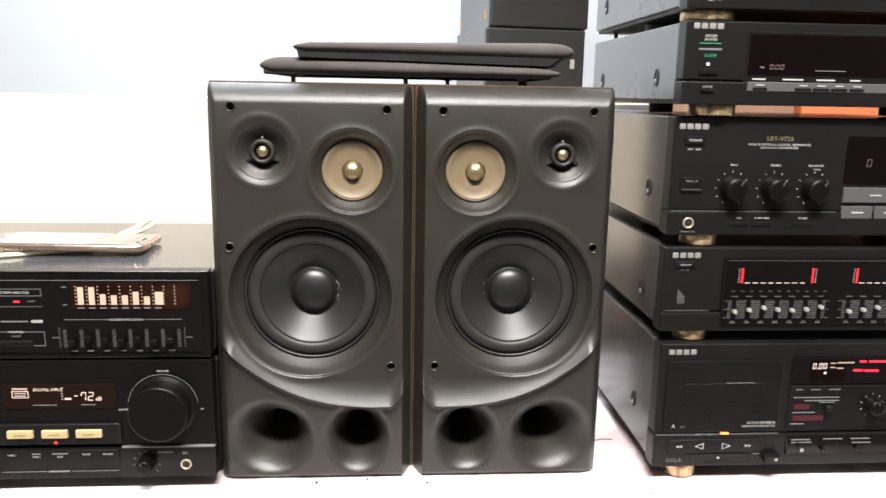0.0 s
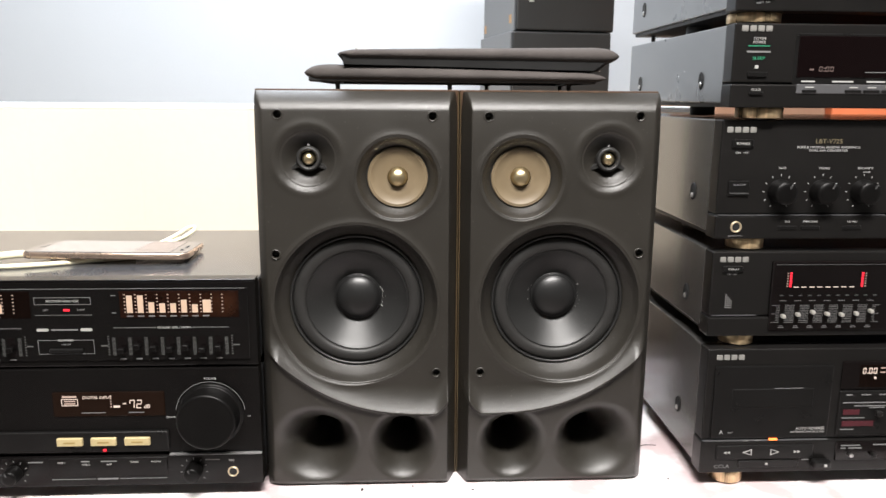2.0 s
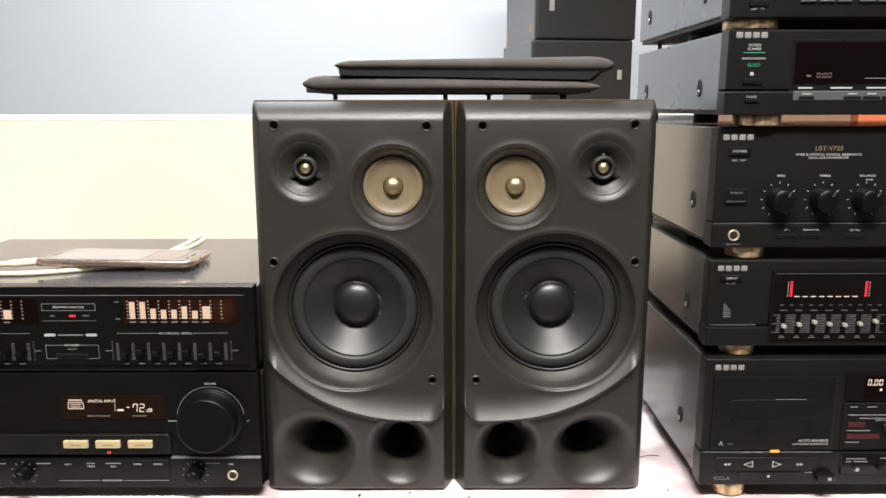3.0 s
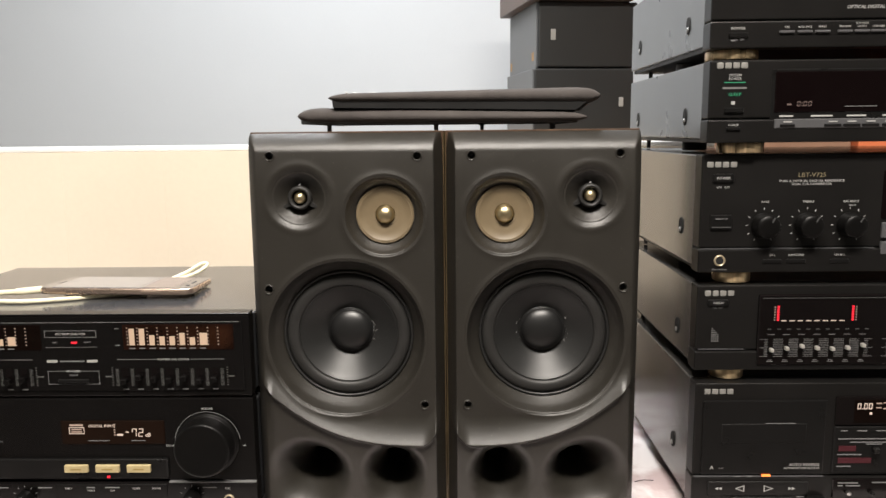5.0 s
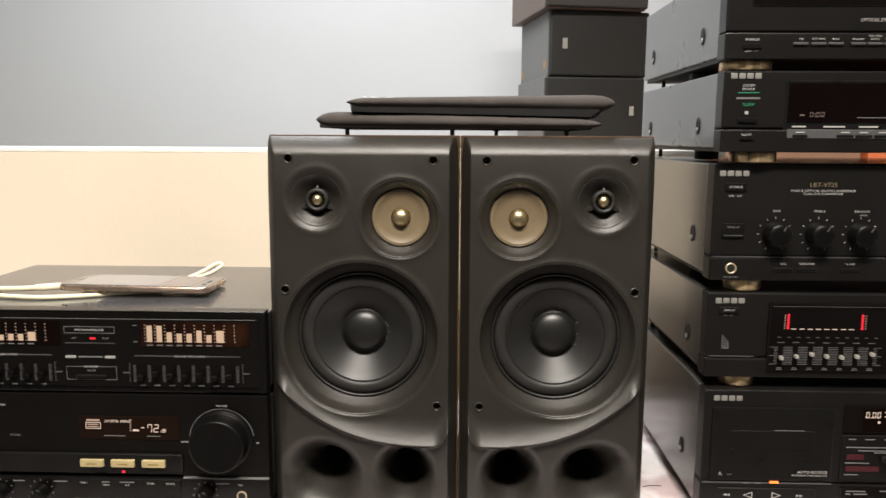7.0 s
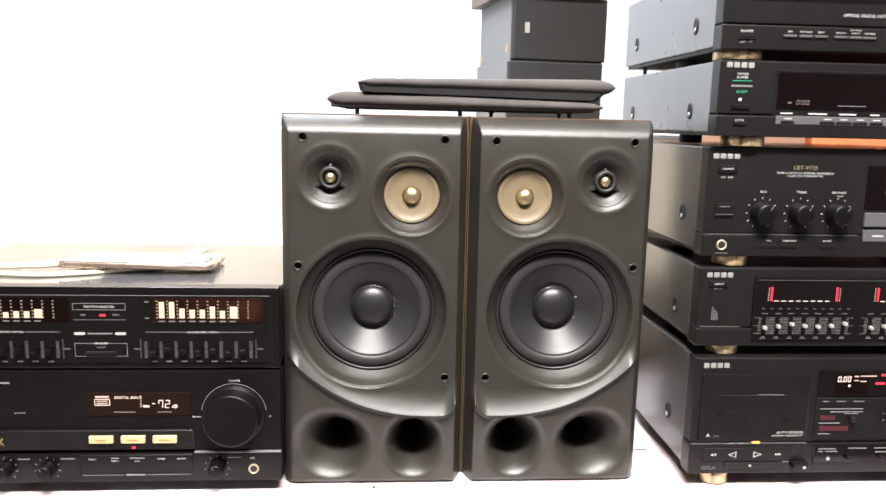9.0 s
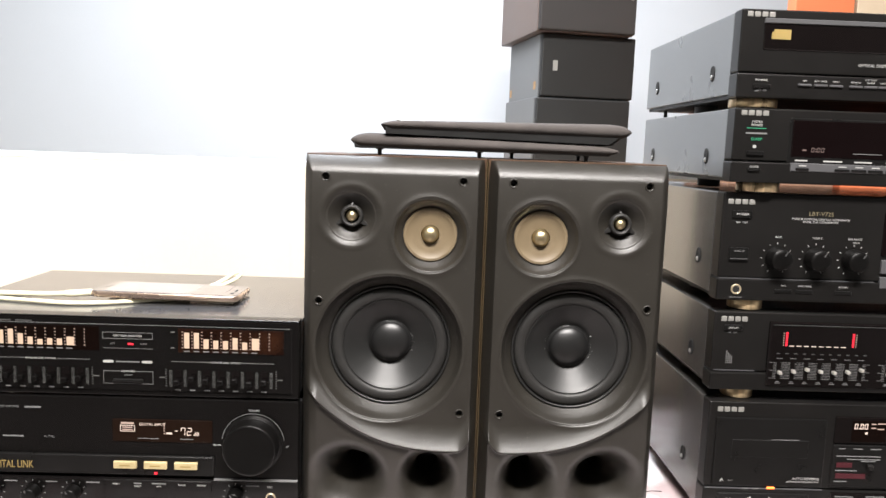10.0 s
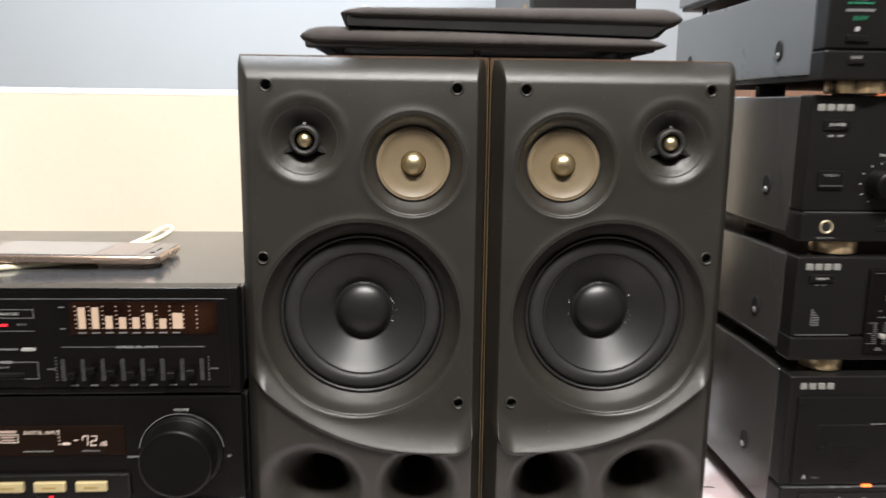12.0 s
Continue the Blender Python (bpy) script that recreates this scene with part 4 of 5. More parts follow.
def play_sign(x, z, w, h, y, parent, way, outline=True):
    bm = bmesh.new()
    a, b, c = Vector((x - way * w / 2, 0, z + h / 2)), Vector((x - way * w / 2, 0, z - h / 2)), Vector((x + way * w / 2, 0, z))
    mid = (a + b + c) / 3
    outer = [bm.verts.new((p.x, y, p.z)) for p in (a, b, c)]
    if outline:
        inner = [bm.verts.new((*(mid + (p - mid) * 0.72).xz[:1], y, (mid + (p - mid) * 0.72).z)) for p in (a, b, c)]
        for k in range(3):
            bm.faces.new((outer[k], outer[(k + 1) % 3], inner[(k + 1) % 3], inner[k]))
    else:
        bm.faces.new(outer)
    got = bmesh.ops.extrude_face_region(bm, geom=bm.faces[:])
    for v in got["geom"]:
        if isinstance(v, bmesh.types.BMVert):
            v.co.y += 0.0004
    bmesh.ops.recalc_face_normals(bm, faces=bm.faces[:])
    return part("play_sign", bm, M_WHITE, parent)


YK = FL - 0.0019
play_sign(0.3400, 0.7962, 0.0095, 0.0070, YK, keys, -1)
play_sign(0.3690, 0.7962, 0.0095, 0.0070, YK, keys, 1)
for x, way in ((0.3170, -1), (0.3205, -1), (0.3905, 1), (0.3940, 1)):
    play_sign(x, 0.7962, 0.0032, 0.0030, YK, keys, way, False)
bar("marking", 0.3600, 0.3625, 0.7822, 0.7842, FL - 0.0016, M_WHITE, dk)
bar("marking", 0.3985, 0.4060, 0.7862, 0.7872, FL, M_GREY, dk)
part("eject_key", block(0.4080, 0.4260, FL - 0.0090, FL, 0.7800, 0.7880, 0.0016, 2), M_BLACK2, dk)
bar("marking", 0.4180, 0.4210, 0.7825, 0.7850, FL - 0.0090, M_WHITE, dk)
part("display_window", block(0.4320, 0.6050, F - 0.0020, F + 0.002, 0.8620, 0.8920, 0.0008, 1), M_GLASS, dk, "smoked counter window")
part("display_glow", block(0.4500, 0.4880, F - 0.0023, F, 0.8645, 0.8885, 0.0002, 1), M_AMBERGLASS, dk)
digits("0.00", 0.4525, F - 0.0023, 0.8790, 0.0034, 0.0062, G_DIGIT, dk, 0.06)
for x0, x1, z in ((0.4710, 0.4760, 0.8845), (0.4710, 0.4760, 0.8800), (0.4780, 0.4960, 0.8850), (0.4780, 0.4850, 0.8790)):
    bar("display_segment", x0, x1, z, z + 0.0011, F - 0.0023, G_DOT, dk)
for x0, x1, z in ((0.5020, 0.5090, 0.8855), (0.5120, 0.5350, 0.8855), (0.4960, 0.5060, 0.8760), (0.5080, 0.5230, 0.8755)):
    bar("display_segment", x0, x1, z, z + 0.0022, F - 0.0020, G_RED, dk)
bar("display_dot", 0.4650, 0.4672, 0.8735, 0.8757, F - 0.0023, G_DIGIT, dk)
pn = part("control_panel", block(0.4320, 0.6050, F - 0.0020, F + 0.002, 0.8120, 0.8605, 0.0008, 1), M_BLACK2, dk, "panel of small controls")
YP = F - 0.0020
for x0, x1, z in ((0.4380, 0.4450, 0.8560), (0.4540, 0.4640, 0.8560), (0.4730, 0.4850, 0.8560), (0.4360, 0.4850, 0.8475), (0.4480, 0.4850, 0.8440), (0.4360, 0.4600, 0.8310), (0.4640, 0.4800, 0.8420), (0.4360, 0.4500, 0.8185)):
    bar("marking", x0, x1, z, z + 0.0009, YP, M_GREY, pn)
for x0, x1, z in ((0.4370, 0.4540, 0.8350), (0.4370, 0.4700, 0.8225)):
    bar("marking", x0, x1, z, z + 0.0055, YP, M_REDP, pn)
knob(0.5210, 0.8390, YP, 0.0085, 0.012, dk, label="small round knob")
ticks(0.5210, 0.8390, YP, 0.0118, dk, M_WHITE, 9)
part("lever", block(0.4700, 0.4760, YP - 0.006, YP, 0.8340, 0.8400, 0.001, 1), M_BLACK, pn)
lp = part("lower_control_panel", block(0.4330, 0.6050, FL - 0.0014, FL + 0.002, 0.7850, 0.8060, 0.0008, 1), M_GLASS, dk)
YL = FL - 0.0014
for x0, x1, z in ((0.4380, 0.4580, 0.8015), (0.4380, 0.4430, 0.7985), (0.4460, 0.4600, 0.7985), (0.4720, 0.4930, 0.8020), (0.5020, 0.5230, 0.8020), (0.5040, 0.5240, 0.7975)):
    bar("marking", x0, x1, z, z + 0.0010, YL, M_GREY, lp)
for x in (0.4480, 0.4720, 0.5100):
    part("lever", block(x - 0.002, x + 0.002, YL - 0.005, YL, 0.7905, 0.7940, 0.0006, 1), M_STEEL if x < 0.46 else M_BLACK2, lp)

# ---- wide amplifier with the equalizer on it ----
AX0, AX1, ABACK = -0.553, -0.1505, 1.032
F = 0.737


def wide_unit(name, z0, z1, label, group="pair of wide hi-fi units"):
    t = thing(name, ((AX0 + AX1) / 2, 0.9, z0), label, "hi-fi unit", group)
    part("cover", block(AX0 + 0.001, AX1 - 0.001, F + 0.0165, ABACK, z0 + 0.001, z1 - 0.0085, 0.0015, 2), M_COVER2, t, "black lacquered steel cover")
    return t


le = wide_unit("spectrum_equalizer", 0.8935, 0.9833, "black equalizer with a glowing spectrum display, lying on the amplifier")
part("front_panel", block(AX0, AX1, F, F + 0.016, 0.8945, 0.9776, 0.0008, 2), M_PIANO, le, "black front panel")
part("front_rail", block(AX0, AX1, F - 0.0004, F + 0.0175, 0.9777, 0.9795, 0.0007, 2), M_PIANO, le)
part("face_plate", block(-0.548, -0.1575, F - 0.0016, F + 0.001, 0.9005, 0.9716, 0.0005, 1), M_PIANO, le, "smoked glossy face plate")
Y = F - 0.0016
bar("marking", -0.545, -0.160, 0.9712, 0.9715, Y, M_GREY, le, 0.0003)
for x0, x1 in ((-0.500, -0.451), (-0.446, -0.429)):
    bar("marking", x0, x1, 0.9723, 0.9735, F, M_DIM, le)
HEIGHTS = ((13, 14, 10, 7, 5, 6, 6, 8), (15, 15, 9, 8, 8, 11, 7, 11))
for n, (bx, wx) in enumerate(((-0.4665, -0.4780), (-0.2735, -0.2760))):
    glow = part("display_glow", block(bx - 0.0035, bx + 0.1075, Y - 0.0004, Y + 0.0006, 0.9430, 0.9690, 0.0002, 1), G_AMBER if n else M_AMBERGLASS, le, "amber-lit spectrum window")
    marks = bmesh.new()
    for k in range(10):
        x = bx + 0.0006 + 0.0101 * k
        for r in range(6):
            block(x, x + 0.0014, Y - 0.0008, Y - 0.0004, 0.9482 + r * 0.0034, 0.9489 + r * 0.0034, 0, 1, marks)
    part("display_dots", marks, G_DOT, glow)
    for k in range(8):
        x = bx + 0.0032 + 0.0101 * k
        w = 0.0052 if k < 7 else 0.0075
        bar("spectrum_bar", x, x + w, 0.9480, 0.9480 + 0.00112 * HEIGHTS[n][k], Y - 0.0004, G_BAR, glow)
        bar("marking", x - 0.0005, x + 0.0055, 0.9442, 0.9452, Y - 0.0004, M_GREY, glow)
    bar("marking", bx - 0.0110, bx - 0.0070, 0.9645, 0.9652, Y, M_GREY, le)
    bar("marking", bx - 0.0110, bx - 0.0070, 0.9475, 0.9482, Y, M_GREY, le)
    sx = bx - 0.0110
    bar("marking", sx, sx + 0.040, 0.9330, 0.9334, Y, M_GREY, le, 0.0003)
    bar("marking", sx + 0.074, sx + 0.108, 0.9330, 0.9334, Y, M_GREY, le, 0.0003)
    letters("EQUALIZER LEVEL CONTROL", sx + 0.057, Y - 0.0002, 0.9332, 0.0018, M_WHITE, le, wide=0.95)
    rows = bmesh.new()
    for k in range(8):
        x = sx - 0.0005 + 0.0151 * k
        for r in range(14):
            block(x - 0.0016, x + 0.0016, Y - 0.0003, Y + 0.0003, 0.9062 + r * 0.00128, 0.90654 + r * 0.00128, 0, 1, rows)
    for k in range(2):
        x = sx + (-0.0055 if k == 0 else 0.1105)
        for r in range(8):
            block(x - 0.0007, x + 0.0007, Y - 0.0003, Y + 0.0003, 0.9062 + r * 0.0026, 0.9069 + r * 0.0026, 0, 1, rows)
        block(x - 0.0030 + (-0.004 if k == 0 else 0.004), x + 0.0030 + (-0.004 if k == 0 else 0.004), Y - 0.0003, Y + 0.0003, 0.9150, 0.9160, 0, 1, rows)
    tagged(part("slider_scale", rows, M_SCALE, le), "fine printed scale lines", kind="stuff")
    for k in range(7):
        x = sx + 0.0072 + 0.0151 * k
        s = part("slider_slot", block(x - 0.0034, x + 0.0034, Y - 0.0003, Y + 0.0004, 0.9058, 0.9246), M_GLASS, le)
        lift = (0.002, 0.006, 0.004, 0.003, 0.005, 0.002, 0.004)[k]
        part("slider_knob", block(x - 0.0030, x + 0.0030, Y - 0.0075, Y - 0.0004, 0.9070 + lift, 0.9125 + lift, 0.0008, 1), M_PIANO, s)
        bar("marking", x - 0.0028, x + 0.0028, 0.9018, 0.9028, Y, M_GREY, le)


def outline(x0, x1, z0, z1, y, parent, w=0.0004):
    bm = bmesh.new()
    for a in ((x0, x1, z0, z0 + w), (x0, x1, z1 - w, z1), (x0, x0 + w, z0 + w, z1 - w), (x1 - w, x1, z0 + w, z1 - w)):
        block(a[0], a[1], y - 0.0003, y + 0.0003, a[2], a[3], 0, 1, bm)
    return part("outline", bm, M_GREY, parent)


outline(-0.3555, -0.3035, 0.9562, 0.9632, Y, le)
letters("SPECTRUM ANALYZER", -0.3295, Y - 0.0002, 0.9597, 0.0021, M_WHITE, le)
letters("LEFT", -0.3455, Y - 0.0002, 0.9510, 0.0017, M_GREY, le)
letters("RIGHT", -0.3130, Y - 0.0002, 0.9512, 0.0017, M_GREY, le)
bar("indicator_lamp", -0.3290, -0.3235, 0.9500, 0.9518, Y, G_RED, le, 0.0008, "lit red lamp")
bar("marking", -0.3555, -0.3035, 0.9459, 0.9462, Y, M_GREY, le, 0.0003)
for x in (-0.3500, -0.3095):
    part("pill_key", block(x - 0.0055, x + 0.0055, Y - 0.0006, Y + 0.0004, 0.9303, 0.9330, 0.0009, 1), M_SILVER, le)
bar("marking", -0.3420, -0.3175, 0.9310, 0.9322, Y, M_GREY, le)
outline(-0.3555, -0.3035, 0.9075, 0.9215, Y, le)
letters("EQUALIZER", -0.3295, Y - 0.0003, 0.9214, 0.0019, M_WHITE, le)
letters("ON/OFF", -0.3295, Y - 0.0003, 0.9172, 0.0017, M_GREY, le)
small_button(-0.3450, -0.3140, 0.9095, 0.9130, Y, le)
letters("GRAPHIC EQUALIZER", -0.4960, F - 0.0016, 0.9765, 0.0021, M_GREY, le, "LEFT")

la = wide_unit("wide_amplifier", 0.7710, 0.8925, "black wide amplifier with a big volume knob on the cloth")
part("front_panel", block(AX0, AX1, F, F + 0.016, 0.8040, 0.8920, 0.0012, 2), M_PIANO, la, "black front panel")
part("lower_panel", block(AX0 - 0.0006, AX1 + 0.0006, F - 0.0030, F + 0.016, 0.7710, 0.8030, 0.0012, 2), M_PIANO, la)
# Pale bar gives the lower panel's lit edge by colour.
part("edge_highlight_bar", block(-0.2400, AX1, F - 0.0034, F + 0.001, 0.8026, 0.8036), M_GREY, la)
for x in (AX0 + 0.04, AX1 - 0.04):
    for y in (0.79, 0.98):
        part("foot", cylinder(x, y, TABLE + 0.0003, 0.7720, 0.018), M_RUBBER, la)
part("display_window", block(-0.3480, -0.2420, F - 0.0012, F + 0.001, 0.8435, 0.8685, 0.0006, 1), G_WINDOW, la, "dark amber display window")
Y = F - 0.0012
outline(-0.3395, -0.3240, 0.8548, 0.8618, Y, la, 0.0006).data.materials[0] = G_DIGIT
bar("display_segment", -0.3370, -0.3265, 0.8565, 0.8575, Y, G_DOT, la)
bar("display_segment", -0.3370, -0.3265, 0.8590, 0.8600, Y, G_DOT, la)
bar("display_segment", -0.3385, -0.3250, 0.8632, 0.8650, Y, G_DOT, la)
letters("DIGITAL INPUT", -0.3195, Y - 0.0006, 0.8634, 0.0028, G_DIGIT, la, "LEFT", 1.0, 0.2)
for k in range(5):
    bar("display_dot", -0.2935, -0.2922, 0.8530 + k * 0.0028, 0.8540 + k * 0.0028, Y, G_DOT, la)
bar("display_segment", -0.2905, -0.2845, 0.8528, 0.8546, Y, G_DIGIT, la)
bar("display_segment", -0.2815, -0.2785, 0.8562, 0.8570, Y, G_DIGIT, la)
digits("72", -0.2757, Y, 0.8518, 0.0048, 0.0085, G_DIGIT, la)
letters("dB", -0.2620, Y - 0.0006, 0.8538, 0.0040, G_DIGIT, la, "LEFT", 1.0, 0.12)
bar("marking", -0.3210, -0.2985, 0.8472, 0.8478, Y, M_GREY, la)
bar("marking", -0.2760, -0.2620, 0.8472, 0.8478, Y, M_GREY, la)
part("key_rail", block(AX0 + 0.004, -0.2400, F - 0.0040, F + 0.001, 0.8075, 0.8285, 0.0008, 1), M_BLACK2, la)
YR = F - 0.0040
for x in (-0.3333, -0.3012, -0.2690):
    b = part("button", block(x - 0.0122, x + 0.0122, YR - 0.0030, YR + 0.0005, 0.8152, 0.8232, 0.0006, 1), M_CHAMPAGNE, la, "champagne push button")
    bar("marking", x - 0.0055, x + 0.0055, 0.8182, 0.8196, YR - 0.0030, M_GOLDPAINT, b, 0.0003)
bar("indicator_lamp", -0.3028, -0.2998, 0.8088, 0.8108, YR, G_RED, la, 0.0010, "lit red lamp")
letters("DIGITAL LINK", -0.4310, YR - 0.0003, 0.8170, 0.0080, M_GOLDPAINT, la, "RIGHT", 0.69)
letters("INTEGRATED AMPLIFIER", -0.4460, F - 0.0003, 0.8790, 0.0022, M_GREY, la, "RIGHT")
bar("marking", -0.4400, -0.4230, 0.8780, 0.8798, F, M_GREY, la)
letters("MUTING", -0.4150, F - 0.0003, 0.8465, 0.0020, M_GREY, la)
bar("marking", -0.4640, -0.4420, 0.8458, 0.8472, F, M_GREY, la)
bar("marking", -0.4820, -0.4680, 0.8458, 0.8472, F, M_GREY, la)
# volume knob with its printed arc
VX, VZ = -0.1985, 0.8440
big = part("knob", lathe([(0.0318, 0.0006), (0.0318, -0.0022), (0.0306, -0.0032), (0.0296, -0.0032), (0.0286, -0.0045), (0.0282, -0.0190), (0.0272, -0.0212), (0.0255, -0.0217), (0.0230, -0.0212), (0, -0.0208)], (VX, F, VZ), steps=96), M_KNOB, la, "big round volume knob", True)
arc = bmesh.new()
for k in range(60):
    a0, a1 = radians(-82 + 164 * k / 60), radians(-82 + 164 * (k + 1) / 60)
    q = [arc.verts.new((VX + r * math.sin(a), F - 0.0005, VZ + r * math.cos(a))) for r, a in ((0.0332, a0), (0.0332, a1), (0.0338, a1), (0.0338, a0))]
    arc.faces.new(q)
part("printed_arc", arc, M_GREY, la)
letters("VOLUME", VX + 0.001, F - 0.0003, 0.8808, 0.0021, M_WHITE, la)
letters("DOWN", VX - 0.0385, F - 0.0003, 0.8415, 0.0018, M_WHITE, la)
letters("UP", VX + 0.0370, F - 0.0003, 0.8415, 0.0018, M_WHITE, la)
# lower strip
YB = F - 0.0030
for x in (-0.4760, -0.4330, -0.3900, -0.2170):
    knob(x, 0.7862, YB, 0.0078, 0.0130, la, label="small round knob", pointer=-0.4)
    ticks(x, 0.7862, YB, 0.0125, la, M_GREY, 9, 260)
for x, w in ((-0.4560, 0.014), (-0.4130, 0.012), (-0.3690, 0.014), (-0.1985, 0.014)):
    bar("marking", x - w / 2, x + w / 2, 0.7970, 0.7980, YB, M_GREY, la)
part("selector_panel", block(-0.3570, -0.2420, YB - 0.0010, YB + 0.001, 0.7815, 0.8015, 0.0008, 1), M_PIANO, la)
for x, word, low in ((-0.3440, "TAPE 1", 0), (-0.3210, "TAPE 2", 1), (-0.2985, "AUX", 1), (-0.2740, "TUNER", 0), (-0.2530, "PHONO", 0)):
    letters(word, x, YB - 0.0013, 0.7970 - 0.0022 * low, 0.0018, M_WHITE, la)
bar("marking", -0.3250, -0.3170, 0.7975, 0.7985, YB - 0.0010, M_GREY, la)
bar("marking", -0.3060, -0.2910, 0.7975, 0.7985, YB - 0.0010, M_GREY, la)
bar("marking", -0.3550, -0.3130, 0.7788, 0.7791, YB, M_GREY, la)
bar("marking", -0.2890, -0.2440, 0.7788, 0.7791, YB, M_GREY, la)
bar("marking", -0.3110, -0.2910, 0.7783, 0.7797, YB, M_GREY, la)
jack = part("microphone_socket", lathe([(0.0054, 0.0), (0.0052, -0.0014), (0.0046, -0.0017), (0.0040, -0.0014), (0.0036, 0.0005), (0.0034, 0.006), (0, 0.006)], (-0.1790, YB, 0.7845), steps=32), M_JACK, la, "gold microphone socket", True)
# Black disc again in place of the shaded socket inside.
part("hole_shade_disc", lathe([(0.0037, -0.0008), (0, -0.0008)], (-0.1790, YB, 0.7845), steps=24), M_DARK, jack)
letters("MIC", -0.1800, YB - 0.0003, 0.7965, 0.0022, M_WHITE, la)

# ---- phone and its cables on the equalizer ----
TOPZ = 0.9748
ph = thing("smartphone", None, "large phone with a rose-gold rim lying face up on the equalizer", "phone", m=pose(-0.3225, 0.8600, TOPZ + 0.0036, -2.0, 0.9, 0.8))
L2, W2 = 0.0850, 0.0405


def plate(lx, ly, z0, z1, r, bevel):
    bm = bmesh.new()
    ring = []
    for base, sx, sy in ((1.0, -1, -1), (1.5, 1, -1), (0.0, 1, 1), (0.5, -1, 1)):
        for k in range(7):
            a = math.pi * base + math.pi / 2 * k / 6
            ring.append((sx * (lx - r) + r * math.cos(a), sy * (ly - r) + r * math.sin(a)))
    f = bm.faces.new([bm.verts.new((x, y, z0)) for x, y in ring])
    got = bmesh.ops.extrude_face_region(bm, geom=[f])
    for v in got["geom"]:
        if isinstance(v, bmesh.types.BMVert):
            v.co.z = z1
    bmesh.ops.recalc_face_normals(bm, faces=bm.faces[:])
    if bevel:
        flat = [e for e in bm.edges if abs(e.verts[0].co.z - e.verts[1].co.z) < 1e-6]
        bmesh.ops.bevel(bm, geom=flat, offset=bevel, segments=3, affect="EDGES", profile=0.5)
    return bm


part("body", plate(L2, W2, 0.0014, 0.0084, 0.011, 0.0020), M_PHONEMETAL, ph, "rose-gold metal rim", True)
part("screen_glass", plate(L2 - 0.0016, W2 - 0.0016, 0.0080, 0.0089, 0.0095, 0.0), M_PHONEGLASS, ph, "grey reflecting screen")
part("page", block(-0.070, 0.028, -0.0365, 0.0365, 0.0088, 0.0091), M_PAGE, ph)
part("page", block(0.029, 0.066, -0.0365, 0.0365, 0.0088, 0.0091), M_PAGE2, ph)
part("home_key", block(-0.0775, -0.0732, -0.008, 0.008, 0.0088, 0.0092, 0.0001, 1), M_PHONEGLASS, ph)
part("earpiece", block(0.0745, 0.0762, -0.007, 0.007, 0.0088, 0.0092), M_DARK, ph)
part("camera_lens", lathe([(0.0022, 0.0088), (0.0022, 0.0092), (0, 0.0092)], (0.0750, -0.020, 0), "z", 16), M_DARK, ph)
for x0, x1 in ((0.030, 0.052), (0.060, 0.071)):
    part("side_key", block(x0, x1, -W2 - 0.0006, -W2 + 0.001, 0.0036, 0.0056, 0.0004, 1), M_PHONEMETAL, ph)

c1 = thing("charging_cable", (-0.4590, 0.8890, TOPZ), "ivory charging cable plugged into the phone", "cable")
part("plug", tube([(-0.4060, 0.8400, TOPZ + 0.0086), (-0.4170, 0.8390, TOPZ + 0.0084), (-0.4310, 0.8350, TOPZ + 0.0078), (-0.4390, 0.8360, TOPZ + 0.0070)], 0.0041, 12), M_CABLE, c1, smooth=True)
part("cord", tube([(-0.4370, 0.8355, TOPZ + 0.0072), (-0.4660, 0.8400, TOPZ + 0.0050), (-0.5040, 0.8480, TOPZ + 0.0032), (-0.5340, 0.8480, TOPZ + 0.0032), (-0.5580, 0.8460, TOPZ + 0.0032), (-0.5840, 0.8450, TOPZ - 0.010), (-0.6090, 0.8440, TOPZ - 0.07), (-0.6240, 0.8430, TOPZ - 0.15), (-0.64, 0.87, TABLE + 0.006), (-0.80, 0.86, TABLE + 0.0040)], 0.0031), M_CABLE, c1, smooth=True)
c2 = thing("audio_cable", (-0.4590, 0.8290, TOPZ), "ivory cable lying under the edge of the phone", "cable")
part("cord", tube([(-0.3000, 0.8520, TOPZ + 0.0026), (-0.3400, 0.8340, TOPZ + 0.0026), (-0.3800, 0.8150, TOPZ + 0.0026), (-0.4150, 0.8050, TOPZ + 0.0027), (-0.4450, 0.8070, TOPZ + 0.0028), (-0.4790, 0.8140, TOPZ + 0.0028), (-0.5290, 0.8220, TOPZ + 0.0028), (-0.5580, 0.8220, TOPZ + 0.0028), (-0.5830, 0.8200, TOPZ - 0.012), (-0.6090, 0.8180, TOPZ - 0.08), (-0.62, 0.83, TABLE + 0.02), (-0.70, 0.83, TABLE + 0.003), (-0.82, 0.82, TABLE + 0.003)], 0.0026), M_CABLE, c2, smooth=True)
c3 = thing("flat_cable", (-0.30, 0.95, TOPZ), "short ivory cable looped up behind the phone", "cable")
part("cord", tube([(-0.302, 0.912, TOPZ + 0.0024), (-0.296, 0.930, TOPZ + 0.0036), (-0.287, 0.955, TOPZ + 0.0072), (-0.280, 0.978, TOPZ + 0.0118), (-0.274, 0.986, TOPZ + 0.0122), (-0.2725, 0.982, TOPZ + 0.0088), (-0.278, 0.966, TOPZ + 0.0044), (-0.284, 0.948, TOPZ + 0.0026), (-0.290, 0.930, TOPZ + 0.0025)], 0.0024), M_CABLE, c3, smooth=True)

# ---- stack of boxes beyond the partition ----
cb = thing("low_cabinet", (0.4, 2.05, 0.0), "plain wooden cabinet beyond the partition", "cabinet")
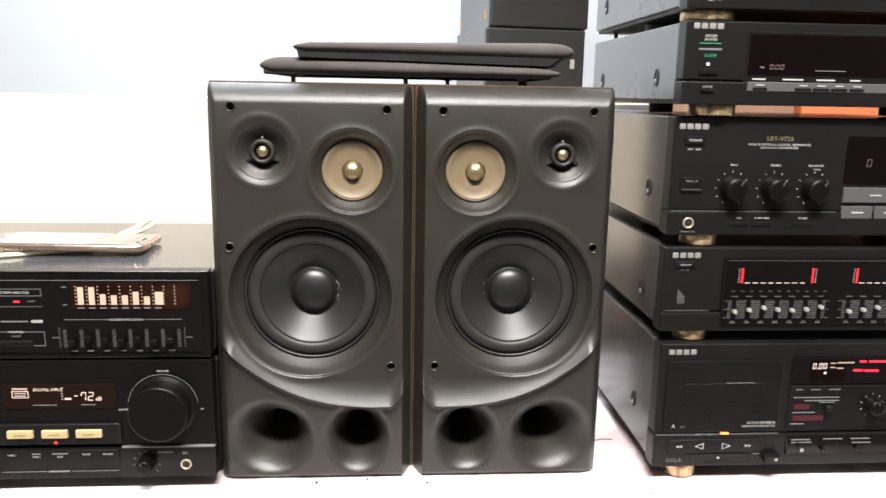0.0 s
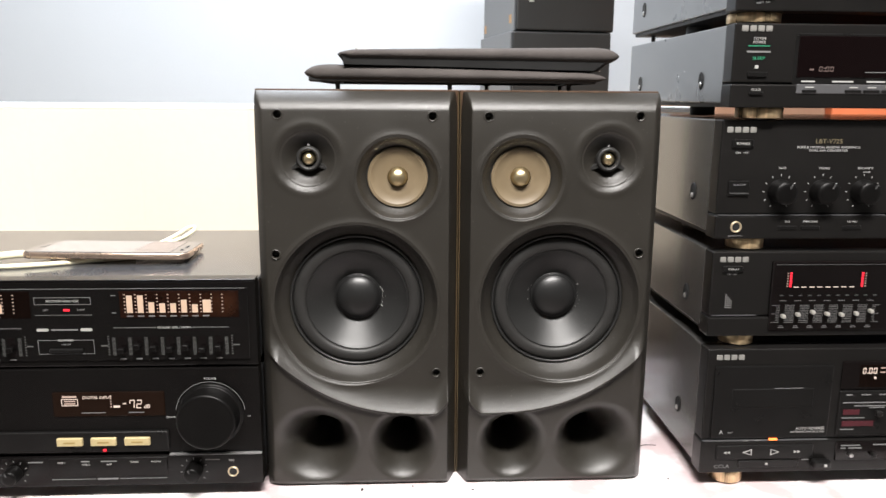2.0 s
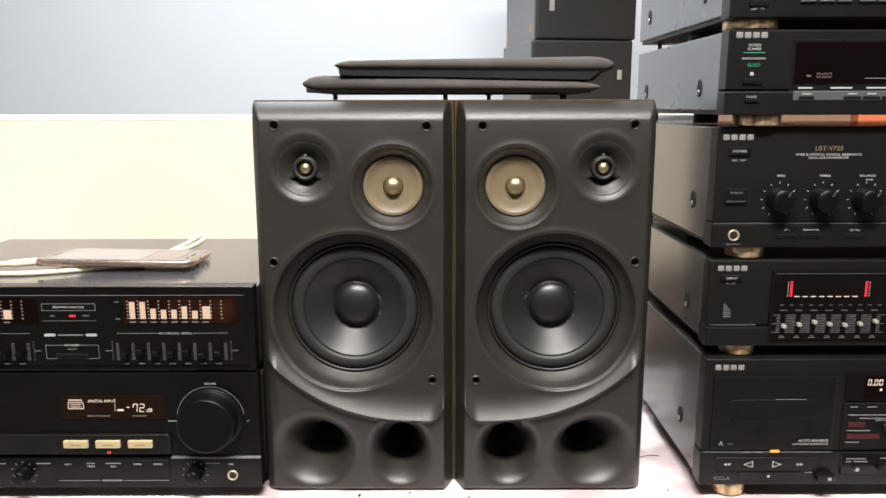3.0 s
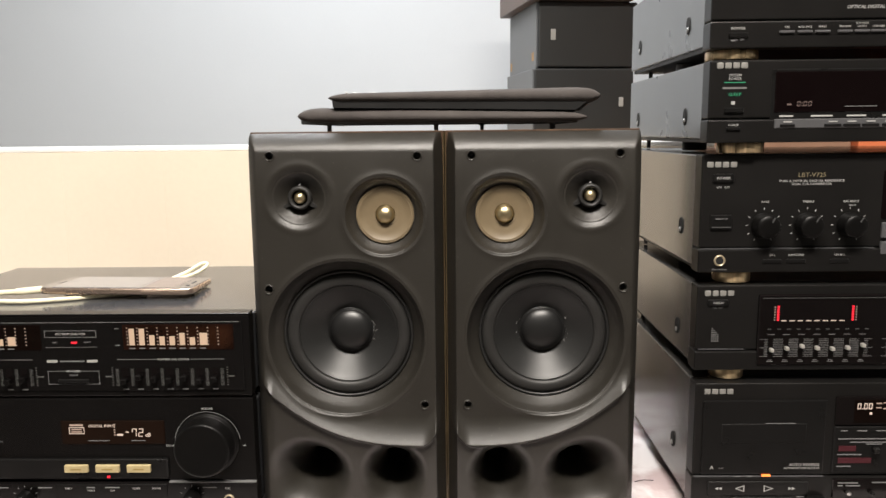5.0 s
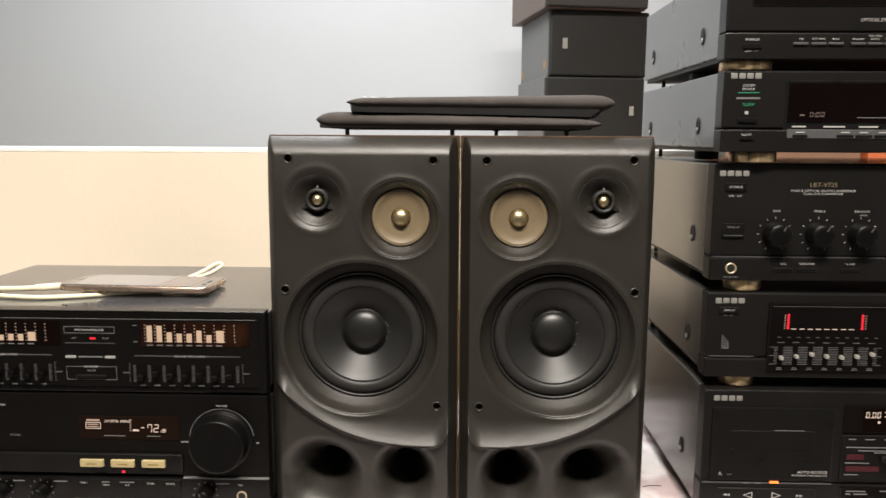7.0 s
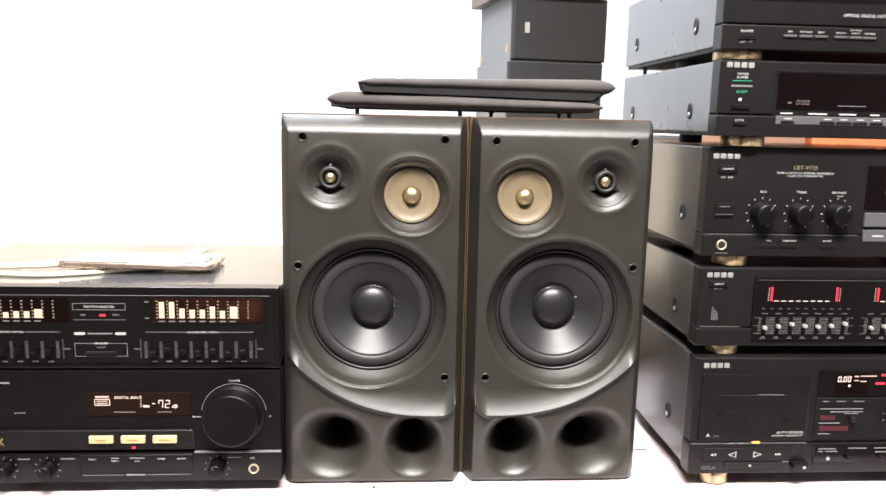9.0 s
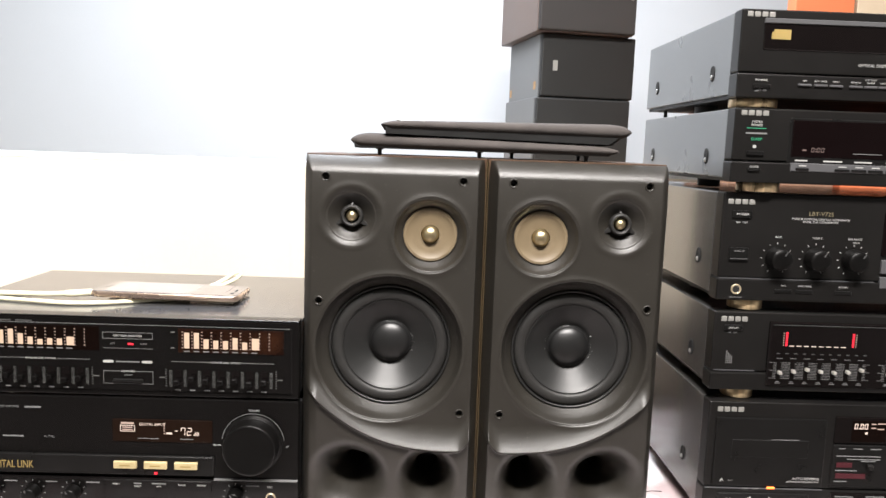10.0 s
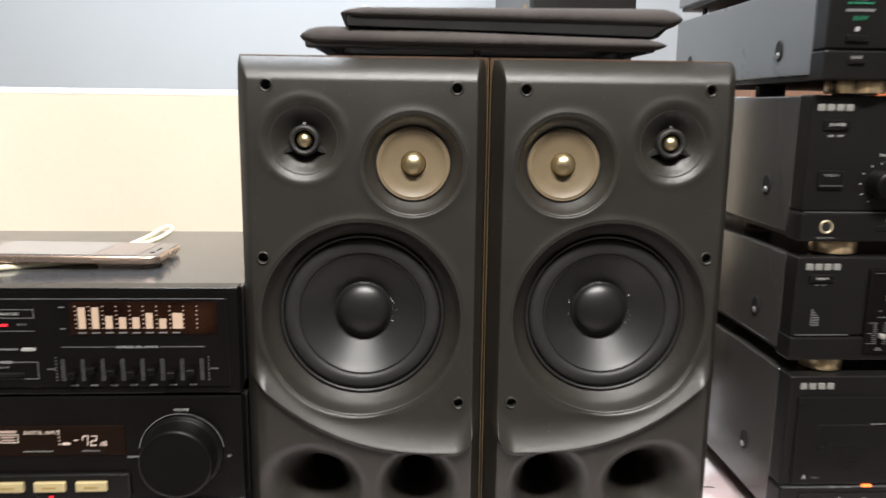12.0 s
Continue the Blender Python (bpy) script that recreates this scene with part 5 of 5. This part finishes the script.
part("body", block(0.05, 0.75, 1.80, 2.30, 0.0, 1.125, 0.003), M_TABLEWOOD, cb)
part("top", block(0.04, 0.76, 1.79, 2.31, 1.125, 1.142, 0.003), M_TABLEWOOD, cb)


def box_speaker(x, y, z, turn, w, d, h, front, side, label, badge, scuffs=()):
    t = thing("box_loudspeaker", None, label, "loudspeaker", "stack of old box speakers", pose(x, y, z, 0, 0, turn))
    part("cabinet", block(0, w, 0.0185, d, 0.0, h, 0.002), side, t)
    part("grille", block(0.001, w - 0.001, 0.0, 0.018, 0.0015, h - 0.0015, 0.004, 2), front, t)
    for ys, zs in scuffs:
        part("scuff", block(-0.0008, 0.0006, ys - 0.008, ys + 0.008, zs - 0.010, zs + 0.010, 0.0003, 1), M_SCUFF, t, "worn orange-brown patch")
    if badge:
        part("badge", block(badge[0] - badge[2], badge[0] + badge[2], -0.0016, 0.001, badge[1] - badge[3], badge[1] + badge[3], 0.0006, 1), M_SILVER, t, "small silver badge")
    return t


box_speaker(0.245, 1.845, 1.1425, 8.5, 0.247, 0.30, 0.1605, M_VINYLBLACK, M_VINYLSIDE, "black box loudspeaker lying on the cabinet", (0.215, 0.080, 0.0055, 0.011))
box_speaker(0.253, 1.850, 1.3032, 9.5, 0.247, 0.28, 0.1550, M_VINYLBLACK, M_VINYLSIDE, "black box loudspeaker with a small silver badge, on another", (0.037, 0.077, 0.0060, 0.0125), ((0.045, 0.030), (0.262, 0.022)))
box_speaker(0.240, 1.815, 1.4585, 10.5, 0.250, 0.33, 0.19, M_VINYLDARK, M_VINYLBROWN, "brown box loudspeaker on top of the stack", (0.236, 0.10, 0.0035, 0.015))

# ---- boards and boxes behind the hi-fi stack ----
sh = thing("shelf", (1.0, 1.75, 0.0), "open brown wooden shelf beyond the partition", "shelf")
part("side_panel", block(0.60, 0.62, 1.58, 1.90, 0.0, 1.03), M_BROWNB, sh)
part("side_panel", block(1.58, 1.60, 1.58, 1.90, 0.0, 1.03), M_BROWNB, sh)
part("shelf_board", block(0.60, 1.60, 1.58, 1.90, 1.03, 1.05, 0.002), M_BROWNB, sh)
part("shelf_board", block(0.62, 1.58, 1.58, 1.90, 0.40, 0.42, 0.002), M_BROWNB, sh)


def carton(x0, x1, z0, z1, material, label, back=1.88):
    t = thing("carton", ((x0 + x1) / 2, 1.74, z0), label, "box", "boxes on the shelf")
    part("body", block(x0, x1, 1.60, back, z0, z1 - 0.03, 0.002), material, t)
    part("lid", block(x0 - 0.002, x1 + 0.002, 1.598, back + 0.002, z1 - 0.0295, z1, 0.003), material, t)


carton(0.64, 0.875, 1.0505, 1.30, M_BROWNB, "brown cardboard box on the shelf")
carton(0.89, 1.25, 1.0505, 1.30, M_ORANGE, "orange box on the shelf")
carton(0.755, 0.882, 1.3005, 1.56, M_ORANGE, "thin orange box standing upright on another box", 1.64)
carton(0.888, 1.20, 1.3005, 1.55, M_BEIGE, "thin beige box standing on an orange box", 1.64)


# ---- crumbs on the tablecloth ----
rng = random.Random(11)
for x, y, size in ((-0.0525, 0.742, 0.0018), (-0.001, 0.747, 0.0013), (0.060, 0.738, 0.0012), (0.268, 0.752, 0.0011), (0.285, 0.708, 0.0012)):
    bm = bmesh.new()
    bmesh.ops.create_icosphere(bm, subdivisions=1, radius=size, matrix=Matrix.Translation((x, y, TABLE + size * 0.35)) @ Matrix.Rotation(rng.uniform(0, 3), 4, "Z") @ Matrix.Diagonal((1.6, 0.8, 0.5, 1)))
    whole("crumb", bm, M_DARK, "tiny dark crumb lying on the marbled cloth", "crumb")["group"] = "crumbs"
whole("thread", tube([(0.258, 0.826, TABLE + 0.0006), (0.268, 0.830, TABLE + 0.0007), (0.280, 0.829, TABLE + 0.0006)], 0.0004, 6), M_DARK, "short dark thread on the marbled cloth", "thread")
